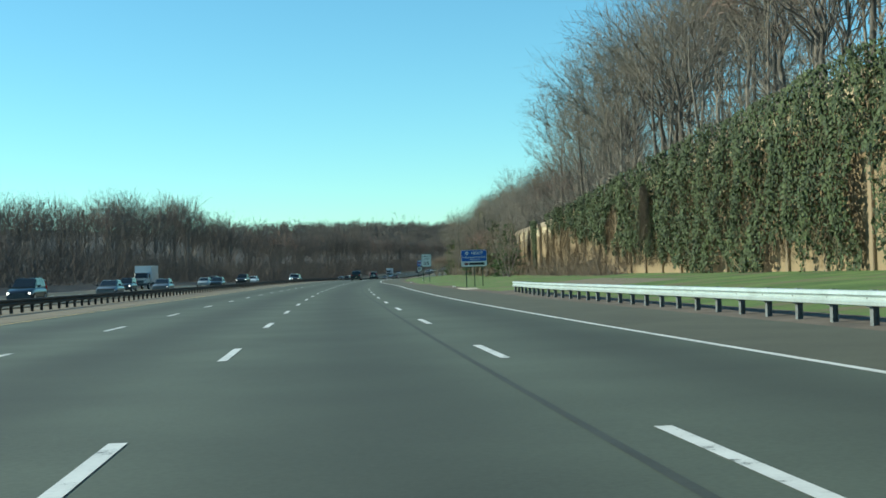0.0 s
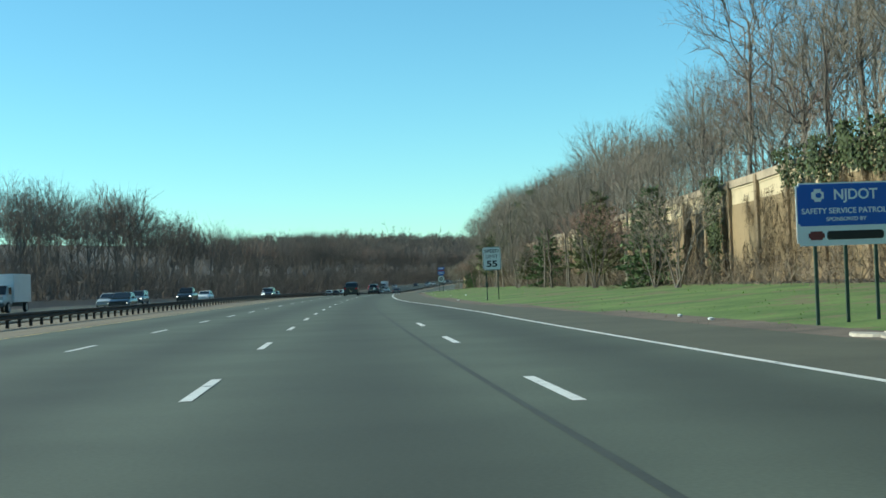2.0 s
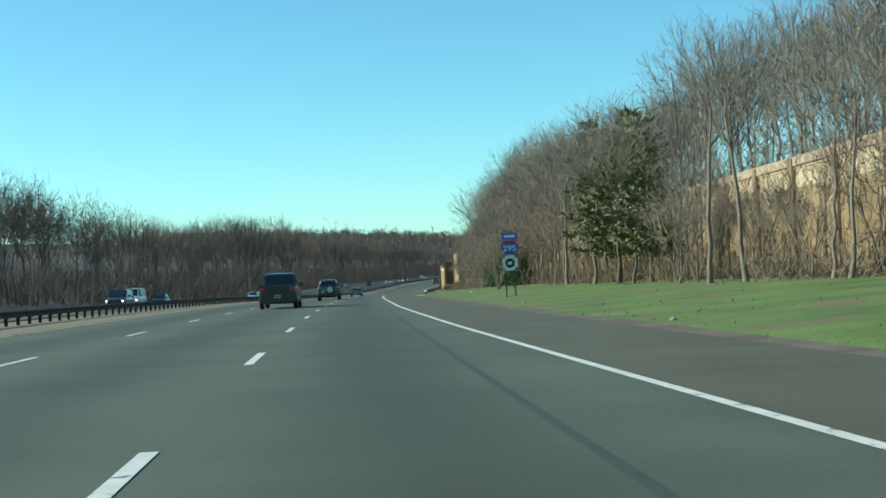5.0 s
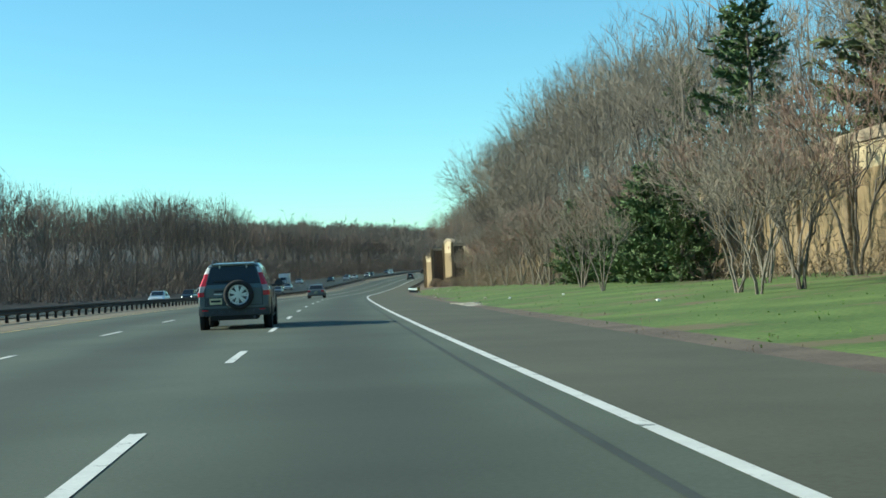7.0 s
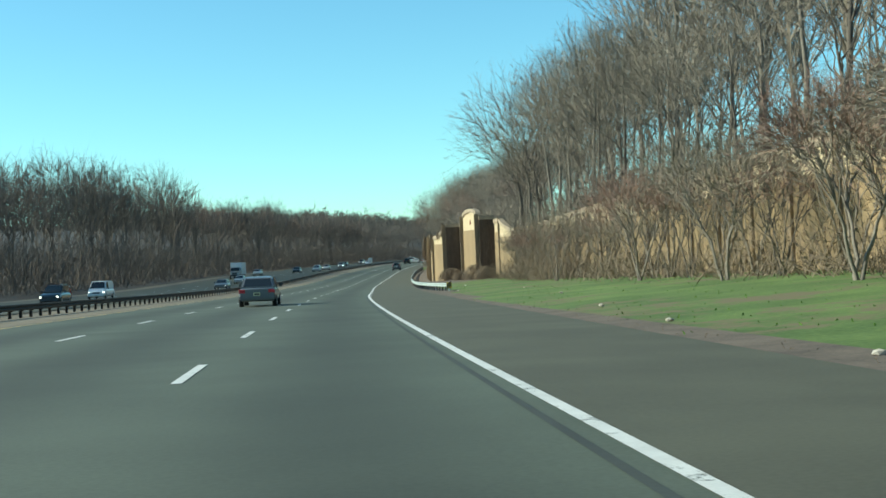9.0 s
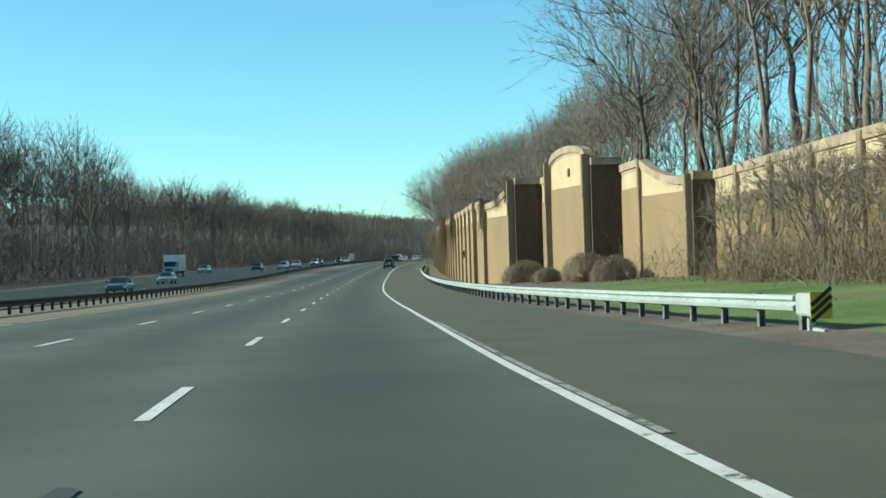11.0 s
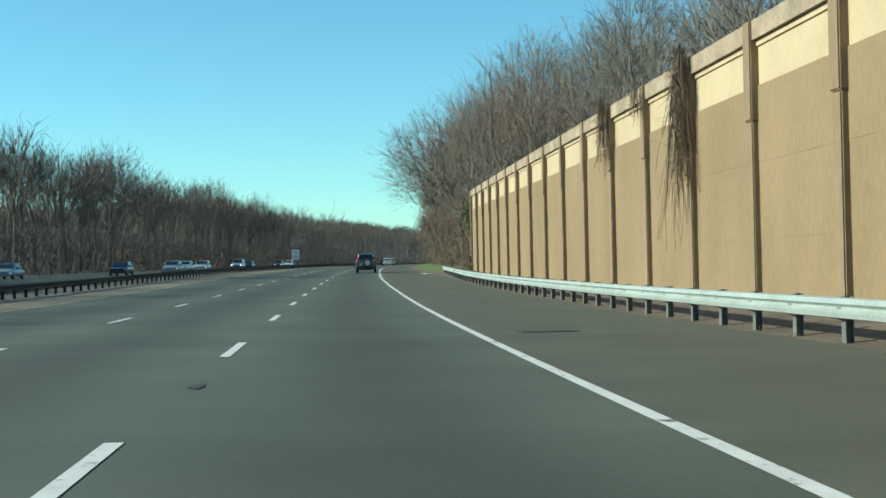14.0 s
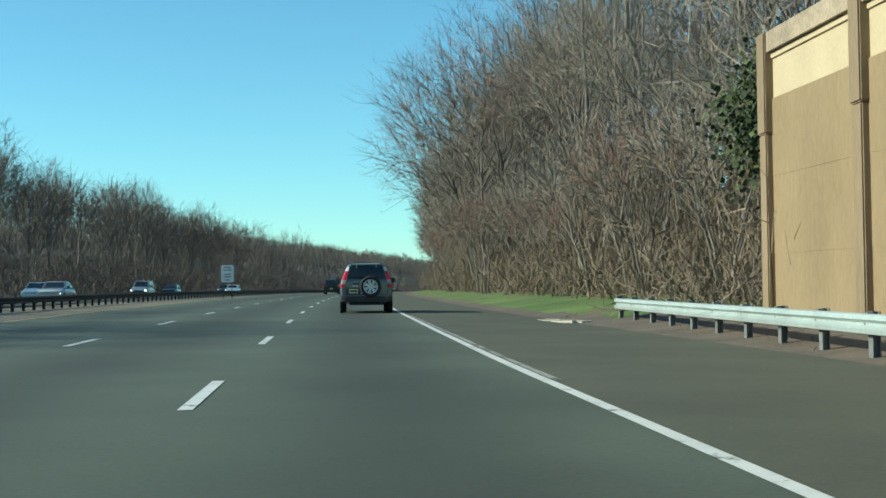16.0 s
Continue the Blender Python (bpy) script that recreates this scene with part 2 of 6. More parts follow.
def box_into(bm, cx, cy, cz, sx, sy, sz, m=None, bevel=0.0):
    made = bmesh.ops.create_cube(bm, size=1.0, matrix=Matrix.Translation((cx, cy, cz)) @ Matrix.Diagonal((sx, sy, sz, 1)))["verts"]
    if bevel:
        edges = list({e for v in made for e in v.link_edges})
        made = bmesh.ops.bevel(bm, geom=edges, offset=bevel, segments=2, affect="EDGES")["verts"]
    if m is not None:
        bmesh.ops.transform(bm, matrix=m, verts=made)


def box(cx, cy, cz, sx, sy, sz, bevel=0.0):
    bm = bmesh.new()
    box_into(bm, cx, cy, cz, sx, sy, sz, bevel=bevel)
    return bm


def strip_mesh(name, stations, rows, mats, mat_index=None):
    """A sheet over stations, each row a function of s that gives u and h."""
    st = np.asarray(stations, float)
    pts = np.stack([along(st, *r(st)) for r in rows], 1)
    ns, nr = pts.shape[:2]
    i, j = np.meshgrid(np.arange(ns - 1), np.arange(nr - 1), indexing="ij")
    a = (i * nr + j).ravel()
    return mesh_np(name, pts.reshape(-1, 3), np.stack([a, a + 1, a + nr + 1, a + nr], 1), mats, mat_index(i.ravel(), j.ravel(), st) if mat_index else None, smooth=True)


def sweep(name, stations, profile, mats, closed=True, smooth=False):
    """A bar whose cross-section, given as (u, h) pairs or as a function of the stations, runs along the road."""
    st = np.asarray(stations, float)
    sec = profile(st) if callable(profile) else np.broadcast_to(np.array(profile, float), (len(st), len(profile), 2))
    pts = along(st[:, None], sec[..., 0], sec[..., 1])
    ns, nr = pts.shape[:2]
    i, j = np.meshgrid(np.arange(ns - 1), np.arange(nr if closed else nr - 1), indexing="ij")
    i, j = i.ravel(), j.ravel()
    k = (j + 1) % nr
    return mesh_np(name, pts.reshape(-1, 3), np.stack([i * nr + j, i * nr + k, (i + 1) * nr + k, (i + 1) * nr + j], 1), mats, smooth=smooth)


# ---- ground and road ----
st_ground = np.r_[np.arange(S_MIN, 760, 4.0), np.arange(760, S_MAX, 20.0)]
cols = np.r_[-1200, -700, -450, -300, -220, -160, -120, -95, -75, np.arange(-60, -40, 3.0), -41, -40, -36, -28, -20, -18, -17, -16, -15, -14.2, -12, -8, -4, 0]
cols = np.r_[cols, np.linspace(0.03, 1.0, 22)]


def ground_rows():
    out = []
    for c in cols[:-22]:
        out.append(lambda s, c=c: (np.full_like(s, c), ground_h(s, np.full_like(s, c))))
    for f in np.r_[np.linspace(0.04, 1.0, 24)]:
        out.append(lambda s, f=f: ((u := f * (wall_u(s) + 0.6)), ground_h(s, u)))
    for d in (1.5, 2.3, 4, 7, 11, 16, 22, 30, 45, 70, 110, 200, 400, 800, 1200):
        out.append(lambda s, d=d: ((u := wall_u(s) + d), ground_h(s, u)))
    return out


_rows = ground_rows()
_nleft = len(cols) - 22


def ground_mat(i, j, st):
    s = st[i]
    idx = np.zeros(len(i), int)
    woods = (j < _nleft - 15) | (j >= _nleft + 23)
    idx[woods] = 1
    f = (j - _nleft) / 24 + 0.04
    near = (j >= _nleft) & (f < 0.98) & ((f * wall_u(s)) < pave_edge(s) + np.where((s < 80) | (s > 428) & (s < 632), 1.6, 0.4))
    idx[near] = 2
    idx[(j >= _nleft) & (j < _nleft + 23) & (s > 96) & (s < 300) & (f * wall_u(s) > wall_u(s) - 3.6)] = 1
    idx[(j >= _nleft - 15) & (j < _nleft)] = 3
    idx[(j >= _nleft) & (f * wall_u(s) > 12.5) & (f * wall_u(s) < 17) & (s > 66) & (s < 92)] = 3
    idx[(j >= _nleft - 1) & (j < _nleft + 23) & ((s > 480) & (s < 622))] = 2
    return idx


ground = piece("ground", strip_mesh("ground", st_ground, _rows, [M_GRASS, M_EARTH, M_GRAVEL, M_SAND], ground_mat))
tagged(ground, "green roadside grass running into brown woodland floor", "ground", kind="structure")

st_road = np.r_[np.arange(S_MIN, 760, 3.0), np.arange(760, 1400, 15.0)]
ROAD_U = [-14.3, -10.4, -9.6, -8.6, -7.7, -6.7, -5.7, -4.8, -3.8, -2.8, -1.9, -1.0, 0, 1.0]
road_rows = [lambda s, c=c: (np.full_like(s, c), 0 * s - (0.02 if c < -14 else 0)) for c in ROAD_U]
road_rows += [lambda s, f=f: (1.0 + (edge_line(s) - 1.0) * f, 0 * s) for f in (0.33, 0.66, 1.0)] + [lambda s: (pave_edge(s), 0 * s - 0.015)]
road_me = strip_mesh("road", st_road, road_rows, [M_ASPHALT, M_SHOULDER, M_SAND], lambda i, j, st: np.where(j == 0, 2, np.where(j == len(road_rows) - 2, 1, 0)))
lateral = road_me.attributes.new("across", "FLOAT", "POINT")
lateral.data.foreach_set("value", np.stack([r(st_road)[0] for r in road_rows], 1).astype(np.float32).ravel())
road = piece("road", road_me)
tagged(road, "grey asphalt motorway with white lane lines", "road", kind="structure")


def wheel_tracks(m):
    """Oil-darkened middles and polished wheel tracks of the 3.75 m lanes, broken up by noise."""
    nt = m.node_tree
    p = nt.nodes["Principled BSDF"]
    at = nt.nodes.new("ShaderNodeAttribute")
    at.attribute_name = "across"
    geo = nt.nodes.new("ShaderNodeNewGeometry")
    mp = nt.nodes.new("ShaderNodeMapping")
    mp.inputs["Scale"].default_value = (0.6, 0.02, 0.6)
    nt.links.new(geo.outputs["Position"], mp.inputs[0])
    nz = nt.nodes.new("ShaderNodeTexNoise")
    nz.inputs["Scale"].default_value = 1.0
    nt.links.new(mp.outputs[0], nz.inputs["Vector"])
    chain = [("ADD", 37.05), ("DIVIDE", 3.75 / 6.28318), ("COSINE", None)]
    add = nt.nodes.new("ShaderNodeMath")
    add.operation = "ADD"
    nt.links.new(at.outputs["Fac"], add.inputs[0])
    nt.links.new(nz.outputs[0], add.inputs[1])
    last = add
    for op, val in chain:
        n = nt.nodes.new("ShaderNodeMath")
        n.operation = op
        nt.links.new(last.outputs[0], n.inputs[0])
        if val is not None:
            n.inputs[1].default_value = val
        last = n
    mr = nt.nodes.new("ShaderNodeMapRange")
    mr.inputs["From Min"].default_value, mr.inputs["To Min"].default_value, mr.inputs["To Max"].default_value = -1.0, 1.14, 0.66
    nt.links.new(last.outputs[0], mr.inputs[0])
    hsv = nt.nodes.new("ShaderNodeHueSaturation")
    nt.links.new(mr.outputs[0], hsv.inputs["Value"])
    nt.links.new(p.inputs["Base Color"].links[0].from_socket, hsv.inputs["Color"])
    nt.links.new(hsv.outputs[0], p.inputs["Base Color"])


wheel_tracks(M_ASPHALT)


def worn(m, under, scale=2.2, at=0.6):
    """Paint rubbed through to the asphalt in flecks."""
    nt = m.node_tree
    p = nt.nodes["Principled BSDF"]
    geo = nt.nodes.new("ShaderNodeNewGeometry")
    nz = nt.nodes.new("ShaderNodeTexNoise")
    nz.inputs["Scale"].default_value, nz.inputs["Detail"].default_value, nz.inputs["Roughness"].default_value = scale, 8.0, 0.75
    nt.links.new(geo.outputs["Position"], nz.inputs["Vector"])
    mr = nt.nodes.new("ShaderNodeMapRange")
    mr.inputs["From Min"].default_value, mr.inputs["From Max"].default_value = at, at + 0.06
    nt.links.new(nz.outputs[0], mr.inputs[0])
    mx = nt.nodes.new("ShaderNodeMix")
    mx.data_type = "RGBA"
    mx.inputs["B"].default_value = (*under, 1)
    nt.links.new(p.inputs["Base Color"].links[0].from_socket, mx.inputs["A"])
    nt.links.new(mr.outputs[0], mx.inputs["Factor"])
    nt.links.new(mx.outputs["Result"], p.inputs["Base Color"])


worn(M_PAINT, (0.09, 0.1, 0.085), 2.6, 0.575)
worn(M_GRASS, (0.135, 0.112, 0.058), 0.22, 0.527)
worn(M_GHOST, (0.08, 0.085, 0.07), 1.8, 0.5)
worn(M_YELLOW, (0.09, 0.09, 0.07), 1.2, 0.52)
opp = piece("road_opposite", strip_mesh("road_opposite", st_road, [lambda s: (np.full_like(s, -38.0), 0 * s), lambda s: (np.full_like(s, -29.0), 0 * s), lambda s: (np.full_like(s, -17.5), 0 * s)], [M_SHOULDER]))
tagged(opp, "grey asphalt carriageway of the oncoming traffic", "road", kind="structure")


def ribbon(name, s0, s1, centre, width, mat, parent, h=0.006, step=2.0):
    st = np.linspace(s0, s1, max(2, int((s1 - s0) / step) + 1))
    c = centre if callable(centre) else (lambda s: np.full_like(s, centre))
    me = strip_mesh(name, st, [lambda s: (c(s) - width / 2, 0 * s + h), lambda s: (c(s) + width / 2, 0 * s + h)], [mat])
    return piece(name, me, parent)


ribbon("edge_line", S_MIN, 1300, edge_line, 0.13, M_PAINT, road)
ribbon("yellow_line", S_MIN, 1300, -10.1, 0.15, M_YELLOW, road)
ribbon("joint_seam", S_MIN, 420, lambda s: np.interp(s, [-100, 6, 50, 125, 146, 160, 185, 254, 330, 420], [1.3, 1.32, 1.48, 1.14, 0.92, 0.8, 0.85, 1.25, 1.42, 1.52]), 0.08, M_TAR, road, h=0.004)

for s0, s1, du in ((423, 446, 0.015), (612, 640, 0.015)):
    ribbon("old_edge_line", s0, s1, lambda s, a=s0, b=s1, d=du: edge_line(s) + 0.135 + d * np.sin(np.clip((s - a) / (b - a), 0, 1) * 3.1416), 0.09, M_GHOST, road)

# lane dashes: the stations at which a counted dash begins
DASH_NO = [-12, 0, 2, 5, 8, 10, 12, 13, 14, 21, 22, 24, 27, 35, 37, 38, 40, 41, 44, 46, 49, 51, 100]
DASH_S = [-140, 5.92, 30.66, 67.37, 102.47, 126.07, 147.41, 158.4, 169.95, 260.45, 271.44, 295.6, 330.9, 425.03, 448.9, 460.93, 484.17, 495.3, 531.0, 554.5, 587.9, 609.2, 1195]
lane_1 = lambda s: np.interp(s, [0, 100, 180, 265, 300, 334, 428, 464, 500, 555, 580, 612], [-1.88, -1.85, -1.9, -1.84, -1.71, -1.81, -1.84, -1.75, -1.78, -1.81, -1.86, -1.77])
lane_2 = lambda s: np.interp(s, [0, 32, 70, 140, 187, 349, 440, 475, 520, 556, 590, 620], [-5.65, -5.68, -5.92, -5.95, -6.0, -5.95, -5.8, -5.57, -5.25, -5.33, -5.36, -5.1])
for k in range(-8, 75):
    s = float(np.interp(k, DASH_NO, DASH_S))
    ribbon("lane_dash", s, s + 3.3, lane_1, 0.13, M_PAINT, road, step=1.6)
    s2 = s + float(np.interp(s, [0, 32, 70, 185, 440, 473, 518, 555, 589, 620], [1.0, 1.2, 2.5, 2.4, 2.3, 0.8, -0.6, 0.4, 1.0, 0.0]))
    ribbon("lane_dash", s2, s2 + 3.1, lane_2, 0.13, M_PAINT, road, step=1.6)
    if k < 10:
        off = {0: -0.27, 1: -1.4, 3: -0.3, 4: -0.9, 7: -1.7, 8: -0.4}.get(k, -0.8)
        ribbon("lane_dash", s + off, s + off + 3.3, 1.83, 0.13, M_PAINT, road, step=1.6)
for k in range(4, 75):
    for u in (-22.6, -26.3, -30.0):
        ribbon("lane_dash", k * 12.2, k * 12.2 + 3.05, u, 0.13, M_PAINT, opp, step=1.6)

# broken spots and rubber marks on the lanes
for s, u in ((468.1, -1.62), (538.4, -1.7), (165.0, -1.8), (421.4, -1.75)):
    bm = bmesh.new()
    r = random.Random(int(s))
    ring = [bm.verts.new((math.cos(k * 0.524) * r.uniform(0.05, 0.12), math.sin(k * 0.524) * r.uniform(0.15, 0.36), 0.009)) for k in range(12)]
    bm.faces.new(ring)
    part("road_patch", bm, M_TAR, road, "dark broken spot in the asphalt").matrix_basis = stand(s, u)
bm = bmesh.new()
box_into(bm, 0, 0, 0.004, 0.95, 0.75, 0.004)
part("road_patch", bm, M_TAR, road, "dark tarred patch on the shoulder").matrix_basis = stand(547.6, 3.1)
for u in (-0.68, -0.32):
    ribbon("skid_mark", 251.5, 262.0, u, 0.08, M_TAR, road, h=0.005)

# ---- noise wall ----


def wall_panel(parent, a, b, top_a, top_b, base=-0.3, thick=0.35, curve=None, band=1.1, cap=True, cream=True, mat=None):
    """One panel between two plan points (s, u): tan face, cream band near the top, coping. curve: extra height along 0..1."""
    n = 14 if curve else 1
    fr = np.linspace(0, 1, n + 1)
    pa, pb = np.array(a, float), np.array(b, float)
    su = pa + (pb - pa) * fr[:, None]
    tops = top_a + (top_b - top_a) * fr + (np.array([curve(f) for f in fr]) if curve else 0)
    low = np.array([ground_z(*q) for q in su]) + base
    d = along(pb[0], pb[1])[:2] - along(pa[0], pa[1])[:2]
    nrm = np.array([d[1], -d[0]]) / np.linalg.norm(d)
    if nrm @ (along(pa[0], pa[1] + 1)[:2] - along(pa[0], pa[1])[:2]) < 0 and abs(pb[0] - pa[0]) > 0.8:
        nrm = -nrm
    front = along(su[:, 0], su[:, 1])

    def slab(lo, hi, out, back):
        f0, f1 = front.copy(), front.copy()
        f0[:, 2] += lo
        f1[:, 2] += hi
        g0, g1 = f0.copy(), f1.copy()
        for q in (f0, f1):
            q[:, :2] -= nrm * out
        for q in (g0, g1):
            q[:, :2] += nrm * back
        ring = np.stack([f0, f1, g1, g0], 1)
        m = len(ring)
        faces = [[i * 4 + j, i * 4 + (j + 1) % 4, (i + 1) * 4 + (j + 1) % 4, (i + 1) * 4 + j] for i in range(m - 1) for j in range(4)]
        faces += [[0, 1, 2, 3], [(m - 1) * 4 + k for k in (3, 2, 1, 0)]]
        return ring.reshape(-1, 3), faces

    tops = tops - 0.12
    line = min(top_a, top_b) - band
    if cream:
        for k in range(3):
            lo = low + (line - low) * k / 3
            hi = low + (line - low) * (k + 1) / 3
            v, f = slab(lo, hi, 0.03 - 0.005 * (2 - k), thick)
            piece("panel", mesh_np("panel", v, f, [mat or M_WALL]), parent)
        v, f = slab(np.full_like(low, line), tops, 0.0, thick)
        piece("upper_band", mesh_np("upper_band", v, f, [M_CREAM]), parent, label="cream-painted concrete band")
        if cap:
            v, f = slab(tops - 0.13, tops - 0.02, 0.045, 0.0)
            piece("lip", mesh_np("lip", v, f, [M_CREAM]), parent)
    else:
        v, f = slab(low, tops, 0.03, thick)
        piece("panel", mesh_np("panel", v, f, [mat or M_WALL]), parent)
    if cap:
        v, f = slab(tops, tops + 0.42, 0.14, thick + 0.1)
        piece("coping", mesh_np("coping", v, f, [M_CAP]), parent)
    return nrm


def pilaster(parent, s, u, top, wide=0.5, deep=0.26, base=-0.3):
    """A square shaft with a stouter head that ends under the coping's edge."""
    h0 = ground_z(s, u) + base
    head = top - 0.32 * (top - h0)
    bm = bmesh.new()
    box_into(bm, 0.015, 0, (head + h0) / 2, deep - 0.03, wide - 0.07, head - h0, bevel=0.03)
    box_into(bm, 0, 0, (top + 0.2 + head) / 2, deep, wide, top + 0.2 - head, bevel=0.03)
    ob = part("pilaster", bm, M_PIL, parent)
    ob.matrix_basis = stand(s, u - deep / 2 + 0.06)
    return ob


def wall(name, label):
    return tagged(new(name), label, "noise wall", kind="structure")


def top1(s):
    return float(np.interp(s, [-60, 20, 60, 120, 150, 220, 315, 370, 440, 482], [9.8, 9.5, 8.9, 6.9, 6.3, 5.8, 5.55, 5.55, 5.65, 5.75]))


W1 = wall("wall_1", "tan concrete noise wall with cream band, overgrown with ivy")
s = -58.0
while s < 481:
    e = min(s + 5.3, 481.8)
    wall_panel(W1, (s, float(wall_u(s))), (e, float(wall_u(e))), top1(s), top1(e))
    pilaster(W1, s, float(wall_u(s)), top1(s) + 0.05)
    s = e
W2 = wall("wall_2", "stepped tan concrete wall end with arched tower panel")
# the short return faces get the concrete with painted-in shade
wall_panel(W2, (481.8, 17.4), (481.85, 18.6), 5.75, 5.75, cream=False, mat=M_WALL_SHADE)
wall_panel(W2, (481.8, 17.4), (487.0, 15.95), 5.55, 5.55, curve=lambda f: 1.3 * f ** 2.2, band=0.45)
pilaster(W2, 481.9, 17.4, 5.75, 0.5, 0.4)
pilaster(W2, 487.2, 15.95, 7.0)
wall_panel(W2, (487.4, 15.9), (493.1, 15.7), 6.9, 6.9, band=1.2)
wall_panel(W2, (492.0, 13.95), (492.05, 15.75), 7.4, 7.4, cream=False, mat=M_WALL_SHADE)
wall_panel(W2, (492.2, 13.85), (498.2, 12.45), 7.55, 7.55, curve=lambda f: 0.85 * math.sqrt(max(0, 1 - (2 * f - 1) ** 2)), band=1.35)
pilaster(W2, 492.2, 13.85, 7.75, 0.6, 0.45)
pilaster(W2, 498.3, 12.45, 7.75, 0.6, 0.45)
wall_panel(W2, (498.6, 12.45), (503.2, 12.2), 6.9, 6.9, band=1.3)
wall_panel(W2, (501.6, 10.5), (501.65, 12.3), 6.95, 6.95, cream=False, mat=M_WALL_SHADE)
wall_panel(W2, (501.8, 10.4), (507.8, 9.15), 5.6, 5.6, curve=lambda f: 1.25 * (1 - f) ** 2.2, band=0.72)
pilaster(W2, 501.8, 10.4, 6.95, 0.6, 0.45)
pilaster(W2, 507.9, 9.15, 5.85, 0.5, 0.35)
wall_panel(W2, (508.1, 9.1), (512.7, 8.85), 5.9, 5.9)
pilaster(W2, 513.0, 8.8, 6.0, 0.6, 0.35)
vent = part("vent", box(0, 0, 0, 0.1, 0.42, 0.5, 0.02), material("red_brown_vent", (0.28, 0.06, 0.045), 0.7), W2, "small red-brown vent")
vent.matrix_basis = stand(495.1, 13.16, 7.1)
W3 = wall("wall_3", "tan concrete noise wall with cream upper band and pilasters")
N3 = 22
for k in range(N3):
    a, b = 513.05 + k * 5.107, 513.05 + (k + 1) * 5.107
    wall_panel(W3, (a, 8.75), (b, 8.75), 5.97, 5.97)
    pilaster(W3, b, 8.75, 6.08, 0.5, 0.26)

# ---- guard rails ----
W_BEAM = [(0.0, 0.0), (0.055, 0.015), (0.07, 0.08), (0.0, 0.125), (0.0, 0.155), (0.07, 0.20), (0.055, 0.265), (0.0, 0.28)]


def beam_profile(u, side):
    def prof(st):
        uu = u(st) if callable(u) else np.full_like(st, u)
        out = np.array([(-side * a, b) for a, b in W_BEAM] + [(-side * a + side * 0.012, b) for a, b in reversed(W_BEAM)])
        return np.stack([uu[:, None] + out[:, 0], np.broadcast_to(0.315 + out[:, 1], (len(st), len(out)))], -1)
    return prof


def post_mesh(mat):
    bm = bmesh.new()
    box_into(bm, 0.1, 0, 0.12, 0.012, 0.15, 1.0)
    box_into(bm, 0.05, 0, 0.12, 0.10, 0.012, 1.0)
    box_into(bm, 0.0, 0, 0.12, 0.012, 0.15, 1.0)
    box_into(bm, -0.03, 0, 0.46, 0.08, 0.14, 0.30)
    me = bpy.data.meshes.new("post")
    bm.to_mesh(me)
    bm.free()
    me.materials.append(mat)
    return me


def guard_rail(label, s0, s1, u, mat, side=1, parts_from=None, parts_to=None, h=0.0):
    """side 1: the beam faces the road on its left. Posts in the stated stretch are parts, the others one joined part."""
    rail = tagged(new("guard_rail"), label, "guard rail")
    uf = u if callable(u) else (lambda s: np.full_like(np.asarray(s, float), u))
    st = np.arange(s0, s1 + 0.1, 1.9)
    for k in range(0, len(st) - 1, 40):
        piece("beam", sweep("beam", st[k : k + 41], beam_profile(lambda q: uf(q) - side * 0.07, side), [mat]), rail)
    me = post_mesh(M_RUST if mat is M_RUST else M_POSTSTEEL)
    rest_v, rest_f = [], []
    base = np.empty(len(me.vertices) * 3, np.float32)
    me.vertices.foreach_get("co", base)
    base = base.reshape(-1, 3)
    quads = np.array([list(p.vertices) for p in me.polygons])
    for s in st:
        m = stand(s, float(uf(s)), ground_z(s, float(uf(s))) * 0.5, 0 if side > 0 else 180)
        if parts_from is None or parts_from <= s <= parts_to:
            piece("post", me, rail, m)
        else:
            a = np.array(m)
            rest_f.append(quads + len(rest_v) * len(base))
            rest_v.append(base @ a[:3, :3].T + a[:3, 3])
    if rest_v:
        piece("post_row", mesh_np("post_row", np.concatenate(rest_v), np.concatenate(rest_f), [M_RUST]), rail, kind="stuff")
    return rail


guard_rail("galvanised steel guard rail on steel posts beside the shoulder", -40, 75, lambda s: np.interp(s, [-40, 60, 75], [9.1, 9.15, 9.65]), M_STEEL)
guard_rail("galvanised steel guard rail curving past the noise wall", 436.4, 633.0, lambda s: np.interp(s, [436, 446, 470, 600, 634], [7.5, 6.85, 6.3, 6.3, 6.9]), M_STEEL)
guard_rail("dark weathered steel guard rail along the median", -60, 1100, -14.0, M_RUST, side=-1, parts_from=60, parts_to=620)

# ---- trees ----


